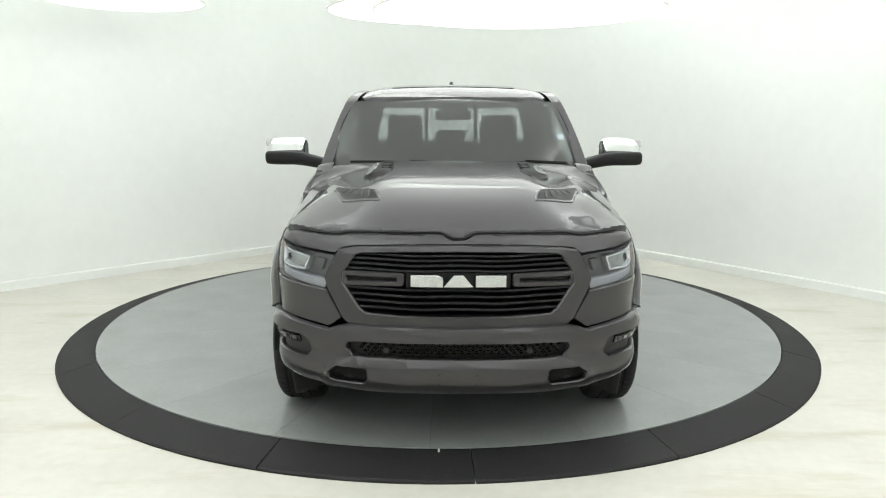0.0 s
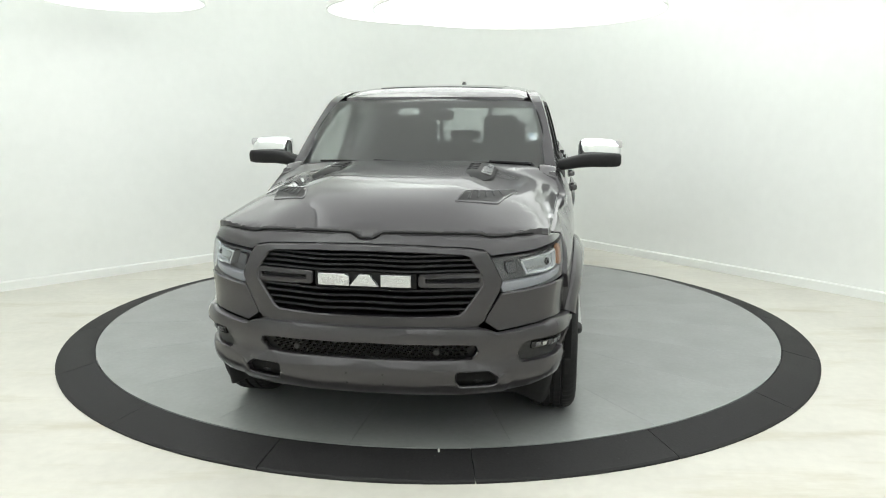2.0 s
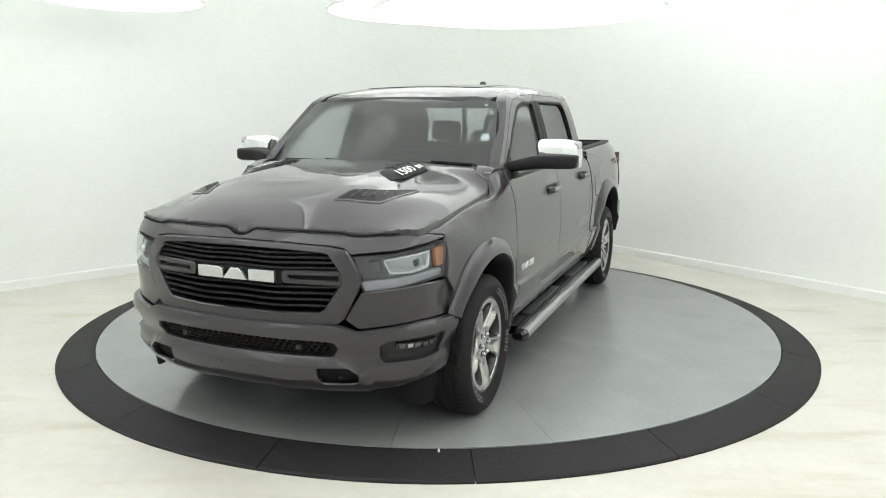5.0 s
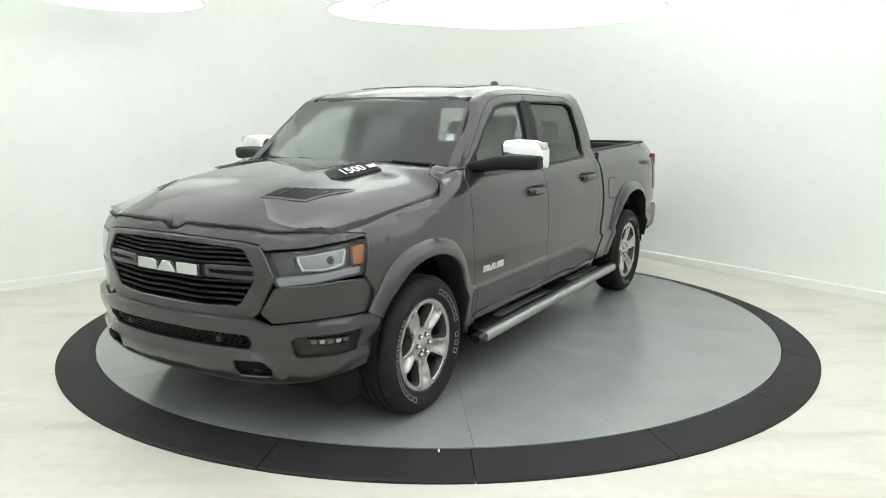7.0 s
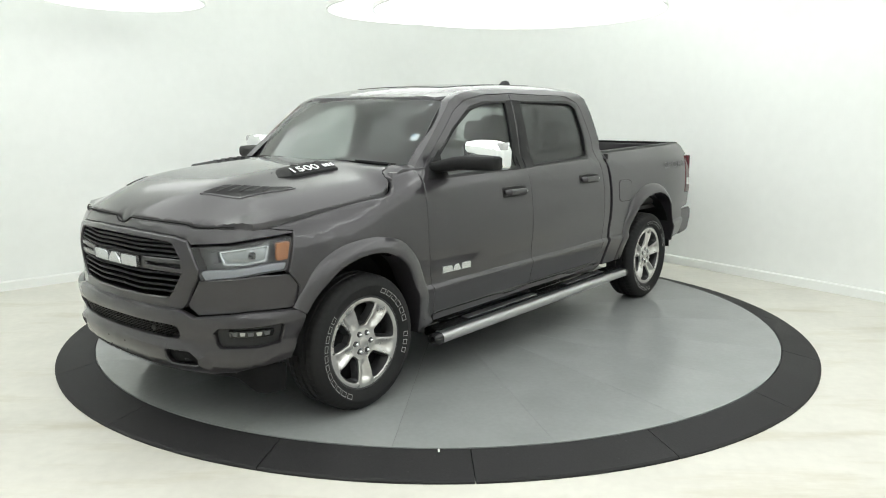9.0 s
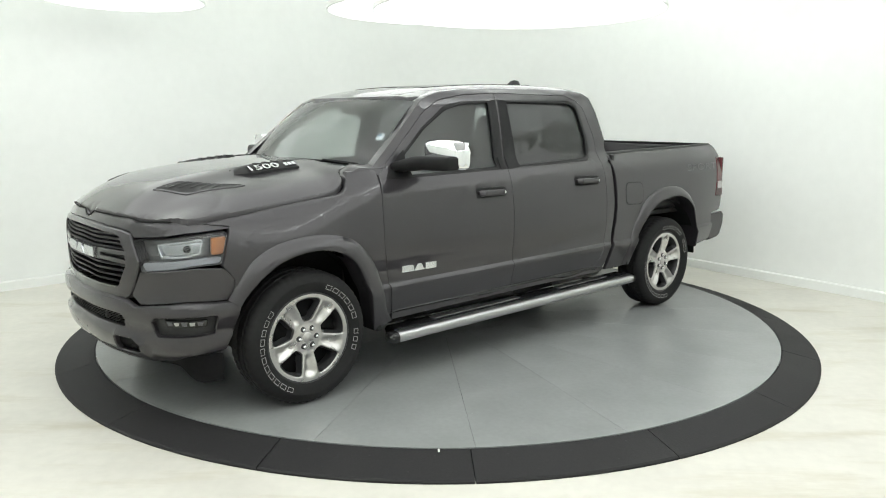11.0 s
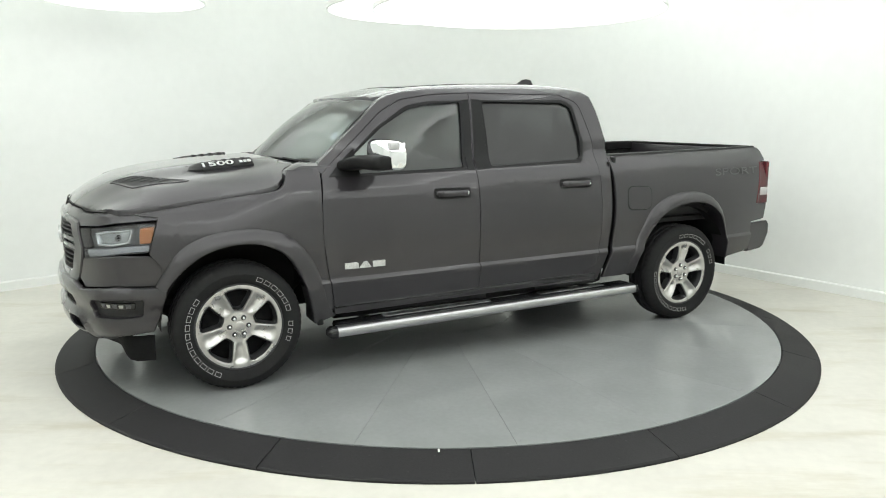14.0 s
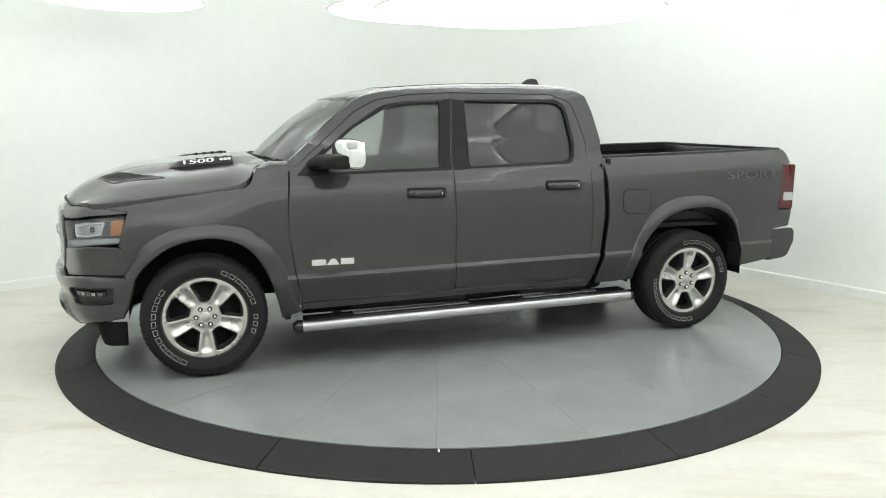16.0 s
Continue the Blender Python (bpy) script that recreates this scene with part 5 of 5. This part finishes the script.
def build_cab(truck):
    # roof
    half = [(0.880, 0.0), (0.872, 0.25), (0.845, 0.48), (0.800, 0.63), (0.70, 0.668), (0.40, 0.688), (0.0, 0.692), (-0.5, 0.692), (-0.86, 0.680), (-0.965, 0.64), (-1.000, 0.54), (-1.015, 0.25), (-1.02, 0.0)]
    loop = half + [(x, -y) for x, y in reversed(half) if y > 1e-6]
    bm = sheet([loop], lambda a, b, d: (a, b, Zr(a, b) - d), 0.06, 0.045, 0.001, 0.006)
    roof = part("roof", bm, M_PAINT, truck)
    bm = sheet([fillet([(0.50, 0.46), (0.50, -0.46), (-0.62, -0.46), (-0.62, 0.46)], 0.05)], lambda a, b, d: (a, b, Zr(a, b) + 0.004 - d), 0.1, 0.006, 0, 0.002)
    part("roof_glass", bm, M_ROOFGLASS, roof, "black glass sunroof panel")
    bm = sheet([[(x, y * 0.93) for x, y in loop]], lambda a, b, d: (a * 0.97 - 0.01, b, Zr(a, b) - 0.055 - d), 0.15, 0.004, 0, 0.001)
    part("headliner", bm, M_LINER, roof)
    # antenna fin
    rows = []
    for x, w, h in ((-0.79, 0.008, 0.006), (-0.82, 0.018, 0.034), (-0.86, 0.026, 0.062), (-0.895, 0.030, 0.072), (-0.94, 0.030, 0.072), (-0.962, 0.028, 0.050), (-0.970, 0.026, 0.004)):
        z = Zr(x, 0) - 0.004
        rows.append([(x, -w, z), (x, -w * 0.8, z + h * 0.6), (x, -w * 0.35, z + h), (x, w * 0.35, z + h), (x, w * 0.8, z + h * 0.6), (x, w, z)])
    bm = loft(rows)
    part("antenna_fin", bm, M_DARKGREY, roof, "dark shark-fin antenna", angle=45)
    # windscreen
    def ws(u, v, d):
        b = Vector((1.440 - 0.215 * u * u, 0.838 * u, 1.372 - 0.008 * u * u))
        t = Vector((0.885 - 0.085 * u * u, 0.705 * u, 1.808 - 0.026 * u * u))
        p = b.lerp(t, v) + Vector((0.55, 0, 0.83)) * (0.030 * math.sin(math.pi * v) - d)
        return tuple(p)
    bm = sheet([fillet([(-1, 0), (1, 0), (1, 1), (-1, 1)], 0.06)], ws, 0.1, 0.005, 0, 0.0)
    screen = part("windscreen", bm, M_WS, truck, "slightly tinted curved windscreen")
    bm = sheet([fillet([(-1.02, -0.03), (1.02, -0.03), (1.02, 1.02), (-1.02, 1.02)], 0.05), fillet([(-0.975, 0.045), (0.975, 0.045), (0.978, 0.972), (-0.978, 0.972)], 0.06)],
               lambda a, b, d: ws(a, b, d + 0.004), 0.1, 0.006, 0, 0.0)
    part("screen_border", bm, M_BLACK, screen, "black windscreen border")
    bm = sheet([[(0.885, 0.345), (0.945, 0.345), (0.945, 0.435), (0.885, 0.435)]], lambda a, b, d: ws(a, b, d + 0.006), 0.2, 0.001, 0, 0.0)
    st = part("screen_sticker", bm, M_PAPER, screen, "small white and blue paper sticker", smooth=False)
    bm = sheet([[(0.890, 0.395), (0.915, 0.395), (0.915, 0.425), (0.890, 0.425)]], lambda a, b, d: ws(a, b, d + 0.0045), 0.2, 0.001, 0, 0.0)
    part("sticker_print", bm, M_BLUE, st, smooth=False)
    bm = sheet([[(0.88, 0.915), (0.91, 0.915), (0.91, 0.94), (0.88, 0.94)]], lambda a, b, d: ws(a, b, d + 0.006), 0.2, 0.001, 0, 0.0)
    part("small_label", bm, M_PAPER, screen, smooth=False)
    # cowl under the screen and wipers
    def cowl(a, b, d):
        return (a, b, 1.345 - 0.015 * (b / 0.8) ** 2 - d)
    half = [(1.475, 0.0), (1.45, 0.40), (1.40, 0.62), (1.36, 0.78), (1.30, 0.86), (1.20, 0.86), (1.24, 0.70), (1.35, 0.35), (1.39, 0.0)]
    loop = half + [(x, -y) for x, y in reversed(half) if y > 1e-6]
    bm = sheet([loop], cowl, 0.08, 0.05, 0, 0.004)
    part("cowl", bm, M_BLACK, truck, "black cowl below the windscreen")
    for s in (1, -1):
        loop = [(1.494, 0.838), (1.488, 0.886), (1.472, 0.878), (1.38, 0.880), (1.28, 0.884), (1.18, 0.884), (1.17, 0.846), (1.26, 0.806), (1.36, 0.772), (1.460, 0.780)]
        bm = sheet([loop], lambda a, b, d: (a, b, 1.385 - 0.55 * max(0, a - 1.39) - 0.022 * max(0, (b - 0.79) / 0.10) ** 2 - d), 0.03, 0.05, 0.001, 0.003, mirror=s < 0)
        part("cowl_corner", bm, M_PAINT, truck)
    for y0, y1 in ((0.70, 0.06), (-0.02, -0.66)):
        pts = []
        for t in np.linspace(0, 1, 10):
            y = y0 + (y1 - y0) * t
            u = y / 0.81
            q = Vector(ws(u, 0.012 + 0.02 * math.sin(math.pi * t * 0.7), -0.008))
            pts.append(tuple(q))
        wp = part("wiper", tube(pts, [0.010] * 3 + [0.008] * 7, 6), M_BLACK, truck)
        piv = Vector(pts[0])
        bm = tube([tuple(piv + Vector((0.10, 0.02, -0.02))), tuple(piv + Vector((0.05, 0, 0.006))), tuple(piv.lerp(Vector(pts[4]), 0.9) + Vector((0.012, 0, 0.01)))], [0.014, 0.011, 0.008], 6)
        part("wiper_arm", bm, M_BLACK, wp)
    # back wall with window
    def backw(a, b, d):
        return (-1.085 + 0.16 * (b - 1.45) + 0.02 * (1 - (a / 0.8) ** 2) * -1 + d, a, b)
    wall = fillet([(-0.86, 1.36), (-0.86, 1.42), (-0.70, 1.84, 0.06), (0.70, 1.84, 0.06), (0.86, 1.42), (0.93, 1.30), (0.93, 0.60), (-0.93, 0.60), (-0.93, 1.30)], 0.03)
    hole = fillet([(-0.72, 1.44), (-0.64, 1.77), (0.64, 1.77), (0.72, 1.44)], 0.04)
    bm = sheet([wall, hole], backw, 0.1, 0.05, 0, 0.004)
    rear = part("cab_back", bm, M_PAINT, truck)
    bm = sheet([fillet([(-0.735, 1.43), (-0.65, 1.78), (0.65, 1.78), (0.735, 1.43)], 0.04)], lambda a, b, d: backw(a, b, d + 0.02), 0.2, 0.004, 0, 0)
    part("rear_window", bm, M_SIDEGLASS, rear, "three-part sliding rear window")
    for y in (-0.235, 0.235):
        part("window_post", new_box((-1.075, y - 0.016, 1.43), (-1.03, y + 0.016, 1.785), 0.004, 1), M_BLACK, rear)


def build_bed(truck):
    bm = new_box((-2.80, -0.90, 0.82), (-1.10, 0.90, 0.86), 0.005, 1)
    floor_ = part("bed_floor", bm, M_BLACK, truck, "ribbed black bed liner floor")
    for k in range(11):
        y = -0.75 + 0.15 * k
        part("liner_rib", new_box((-2.78, y - 0.03, 0.858), (-1.12, y + 0.03, 0.872), 0.005, 1), M_BLACK, floor_)
    bm = new_box((-1.145, -0.93, 0.60), (-1.105, 0.93, 1.375), 0.012, 2)
    part("bed_front_wall", bm, M_BLACK, truck)
    for s in (1, -1):
        bm = new_box((-2.21, 0.62, 0.86), (-1.47, 0.93, 1.08), 0.05, 3)
        if s < 0:
            flip_y(bm)
        part("inner_wheel_box", bm, M_BLACK, truck)
    # tailgate
    bm = new_box((-2.845, -0.80, 0.79), (-2.775, 0.80, 1.415), 0.018, 3)
    tg = part("tailgate", bm, M_PAINT, truck)
    bm = new_box((-2.84, -0.80, 1.412), (-2.775, 0.80, 1.432), 0.008, 2)
    part("tailgate_cap", bm, M_BLACK, tg)
    # rear bumper
    rows = []
    for y in np.linspace(-0.965, 0.965, 21):
        pull = 0.10 * (abs(y) / 0.965) ** 6
        x = -2.955 + pull * 0.5
        x0 = -2.655 if abs(y) > 0.80 else -2.72
        rows.append([(x0, y, 0.765), (x + 0.03, y, 0.772), (x, y, 0.755), (x - 0.004, y, 0.66), (x + 0.05, y, 0.545), (x + 0.09, y, 0.525), (x0 + 0.01, y, 0.505)])
    bm = loft(rows, closed=True)
    bm.verts.ensure_lookup_table()
    bm.faces.new(bm.verts[:7])
    bm.faces.new(bm.verts[-7:])
    bmesh.ops.bevel(bm, geom=[e for e in bm.edges if e.calc_face_angle(0) > 0.8], offset=0.012, segments=2, affect="EDGES", clamp_overlap=True)
    bmesh.ops.recalc_face_normals(bm, faces=bm.faces[:])
    rb = part("rear_bumper", bm, M_PAINT, truck)
    bm = new_box((-2.95, -0.60, 0.770), (-2.80, 0.60, 0.785), 0.005, 1)
    part("bumper_tread", bm, M_BLACK, rb)


def seat(truck, x, y, w=0.50, bench=False):
    bm = bmesh.new()
    box(bm, (x - 0.05, y - w / 2, 0.74), (x + 0.46, y + w / 2, 0.90), 0.05, 3)
    c = part("seat", bm, M_SEAT, truck, "dark leather seat")
    tilt = Matrix.Translation((x, y, 0.84)) @ pose(0, 0, 0, 0, -14, 0)
    bm = bmesh.new()
    box(bm, (-0.12, -w / 2, 0), (0.0, w / 2, 0.64), 0.05, 3, tilt)
    box(bm, (0.0, -w / 2, 0.05), (0.05, -w / 2 + 0.09, 0.52), 0.03, 2, tilt)
    box(bm, (0.0, w / 2 - 0.09, 0.05), (0.05, w / 2, 0.52), 0.03, 2, tilt)
    part("backrest", bm, M_SEAT, c)
    heads = (-0.42, 0.0, 0.42) if bench else (0.0,)
    for h in heads:
        bm = bmesh.new()
        box(bm, (-0.11, h - 0.145, 0.655), (0.0, h + 0.145, 0.89 if not bench else (0.84 if h else 0.75)), 0.045, 3, tilt)
        hr = part("headrest", bm, M_SEAT, c)
        bm = bmesh.new()
        for q in (-0.05, 0.05):
            tube([tilt @ Vector((-0.055, h + q, 0.62)), tilt @ Vector((-0.055, h + q, 0.72))], 0.007, 6, bm)
        part("headrest_post", bm, M_BAR, hr)


def build_interior(truck):
    rows = []
    for y in np.linspace(-0.82, 0.82, 13):
        k = 0.10 * (y / 0.82) ** 2
        hump = 0.03 * math.exp(-((y - 0.38) / 0.2) ** 2)
        rows.append([(1.36 - k, y, 1.20), (1.33 - k, y, 1.322), (1.12 - k, y, 1.330 + hump), (0.92 - k * 0.5, y, 1.310 + hump), (0.84 - k * 0.5, y, 1.26), (0.86, y, 1.08), (0.95, y, 0.80)])
    bm = loft(rows)
    dash = part("dashboard", bm, M_DASH, truck, "black dashboard", angle=45)
    bm = new_box((0.82, -0.13, 0.92), (0.86, 0.13, 1.24), 0.01, 2)
    part("screen", bm, M_GLOSSBLACK, dash)
    # steering wheel
    rot = Matrix.Translation((0.70, 0.38, 1.20)) @ pose(0, 0, 0, 0, -65, 0)
    bm = bmesh.new()
    ring = [rot @ Vector((0.185 * math.cos(a), 0.185 * math.sin(a), 0)) for a in np.linspace(0, 2 * math.pi, 33)]
    tube(ring, 0.017, 8, bm, cap=False)
    for a in (0, math.pi / 2 + 0.5, -math.pi / 2 - 0.5, math.pi):
        tube([rot @ Vector((0.05 * math.cos(a), 0.05 * math.sin(a), -0.01)), rot @ Vector((0.18 * math.cos(a), 0.18 * math.sin(a), 0))], 0.016, 6, bm)
    bmesh.ops.create_uvsphere(bm, u_segments=12, v_segments=8, radius=0.07, matrix=rot @ Matrix.Diagonal((1, 1, 0.4, 1)))
    tube([rot @ Vector((0, 0, -0.02)), rot @ Vector((0, 0, -0.25))], 0.03, 8, bm)
    part("steering_wheel", bm, M_DASH, truck)
    for y in (0.735, -0.735):
        bm = tube(spline([(1.02, y, 1.52), (0.98, y * 0.95, 1.545), (0.93, y * 0.945, 1.60), (0.88, y * 0.945, 1.645), (0.84, y * 0.97, 1.68)], 4), 0.014, 8)
        part("grab_handle", bm, M_LINER, truck)
    for y in (0.40, -0.40):
        seat(truck, 0.02, y, 0.52)
    seat(truck, -0.82, 0.0, 1.40, True)
    part("centre_console", new_box((-0.1, -0.12, 0.60), (0.75, 0.12, 0.98), 0.04, 3), M_DASH, truck)
    bm = new_box((-1.05, -0.90, 0.52), (1.30, 0.90, 0.60), 0.02, 1)
    part("cabin_floor", bm, M_UNDER, truck)
    bm = new_box((1.22, -0.84, 0.56), (1.30, 0.84, 1.32), 0.02, 1)
    part("firewall", bm, M_UNDER, truck)
    # mirror and sensor box at the top of the screen
    bm = bmesh.new()
    box(bm, (0.66, -0.13, 1.655), (0.695, 0.13, 1.725), 0.02, 3)
    tube([(0.69, 0, 1.70), (0.76, 0, 1.775)], 0.012, 8, bm)
    part("rear_view_mirror", bm, M_BLACK, truck)
    bm = bmesh.new()
    box(bm, (0.74, -0.10, 1.70), (0.85, 0.10, 1.80), 0.03, 3, Matrix.Translation((0.02, 0, -0.005)))
    part("sensor_housing", bm, M_BLACK, truck)
    for y in (0.40, -0.40):
        bm = new_box((0.42, y - 0.19, 1.775), (0.64, y + 0.19, 1.793), 0.008, 2)
        part("sun_visor", bm, M_LINER, truck)


def build_underside(truck):
    bm = bmesh.new()
    for y in (0.42, -0.42):
        box(bm, (-2.75, y - 0.05, 0.42), (2.45, y + 0.05, 0.56), 0.01, 1)
    for x in (2.3, 1.2, 0.2, -0.9, -2.3):
        box(bm, (x - 0.04, -0.42, 0.44), (x + 0.04, 0.42, 0.53), 0.01, 1)
    box(bm, (1.35, -0.70, 0.50), (2.45, 0.70, 1.05), 0.05, 1)
    box(bm, (-2.70, -0.80, 0.56), (1.30, 0.80, 0.70), 0.05, 1)
    box(bm, (0.15, -0.24, 0.29), (1.30, 0.24, 0.55), 0.06, 2)
    frame_ = part("chassis_frame", bm, M_UNDER, truck)
    bm = tube([(-1.836, -0.80, 0.40), (-1.836, -0.15, 0.40), (-1.836, 0, 0.40), (-1.836, 0.15, 0.40), (-1.836, 0.80, 0.40)], [0.045, 0.05, 0.13, 0.05, 0.045], 14)
    part("rear_axle", bm, M_UNDER, frame_)
    bm = tube([(1.836, -0.78, 0.40), (1.836, -0.2, 0.38), (1.836, 0.2, 0.38), (1.836, 0.78, 0.40)], [0.035, 0.06, 0.06, 0.035], 12)
    part("front_axle", bm, M_UNDER, frame_)
    # tank and an invented side box, added to darken the view under the truck
    part("fuel_tank", new_box((-1.25, 0.12, 0.31), (0.05, 0.70, 0.58), 0.05, 2), M_UNDER, frame_)
    part("added_side_block", new_box((-1.25, -0.70, 0.33), (1.15, -0.30, 0.58), 0.05, 2), M_UNDER, frame_)
    bm = tube([(0.6, -0.25, 0.42), (-1.2, -0.25, 0.40), (-2.0, -0.55, 0.48), (-2.75, -0.62, 0.46)], 0.04, 10)
    part("exhaust_pipe", bm, M_UNDER, frame_)
    for s in (1, -1):
        for x in (1.30,):
            bm = new_box((x - 0.012, 0.72, 0.335), (x + 0.03, 0.975, 0.46), 0.006, 1)
            if s < 0:
                flip_y(bm)
            part("mud_guard", bm, M_BLACK, truck)


def build_truck():
    truck = new("pickup_truck", None)
    tagged(truck, "dark grey metallic crew cab pickup truck on the turntable", "pickup truck")
    build_hood(truck)
    build_nose(truck)
    build_bumper(truck)
    build_cab(truck)
    for s in (1, -1):
        front_fender(truck, s)
        cab_side(truck, s)
        d = door(truck, s, front_door_outline, FRONT_WINDOW, M_SIDEGLASS, (0.470, 0.212), 1.160, "front_door")
        # silver emblem blocks low on the door
        x0, z0 = 1.002, 0.717
        blocks(d, lambda u, v, dd: (x0 - s * u, s * (Ys(x0 - s * u, z0 + v) + 0.006 - dd), z0 + v), 0.285, 0.040, 0.007)
        door(truck, s, rear_door_outline, REAR_WINDOW, M_PRIVACY, (-0.585, -0.850), 1.187, "rear_door")
        side_mirror(truck, s)
        bed_side(truck, s)
        step_bar(truck, s)
    build_bed(truck)
    build_wheels(truck)
    build_interior(truck)
    build_underside(truck)
    return truck


build_room()
build_lights()
table = build_turntable()
ramp = build_ramp()
pickup = build_truck()


def motions():
    """Truck and turntable turn together at a steady pace."""
    rows_t, rows_p = [], []
    for k in range(33):
        t = 0.5 * k
        h = HEAD0 + RATE * t
        c, s_ = math.cos(radians(h)), math.sin(radians(h))
        rows_p.append((t, pose(c * OFF[0] - s_ * OFF[1], s_ * OFF[0] + c * OFF[1], 0.0, 0, 0, h)))
        rows_t.append((t, pose(0, 0, 0, 0, 0, RATE * t)))
    walk(pickup, rows_p)
    walk(table, rows_t)


motions()
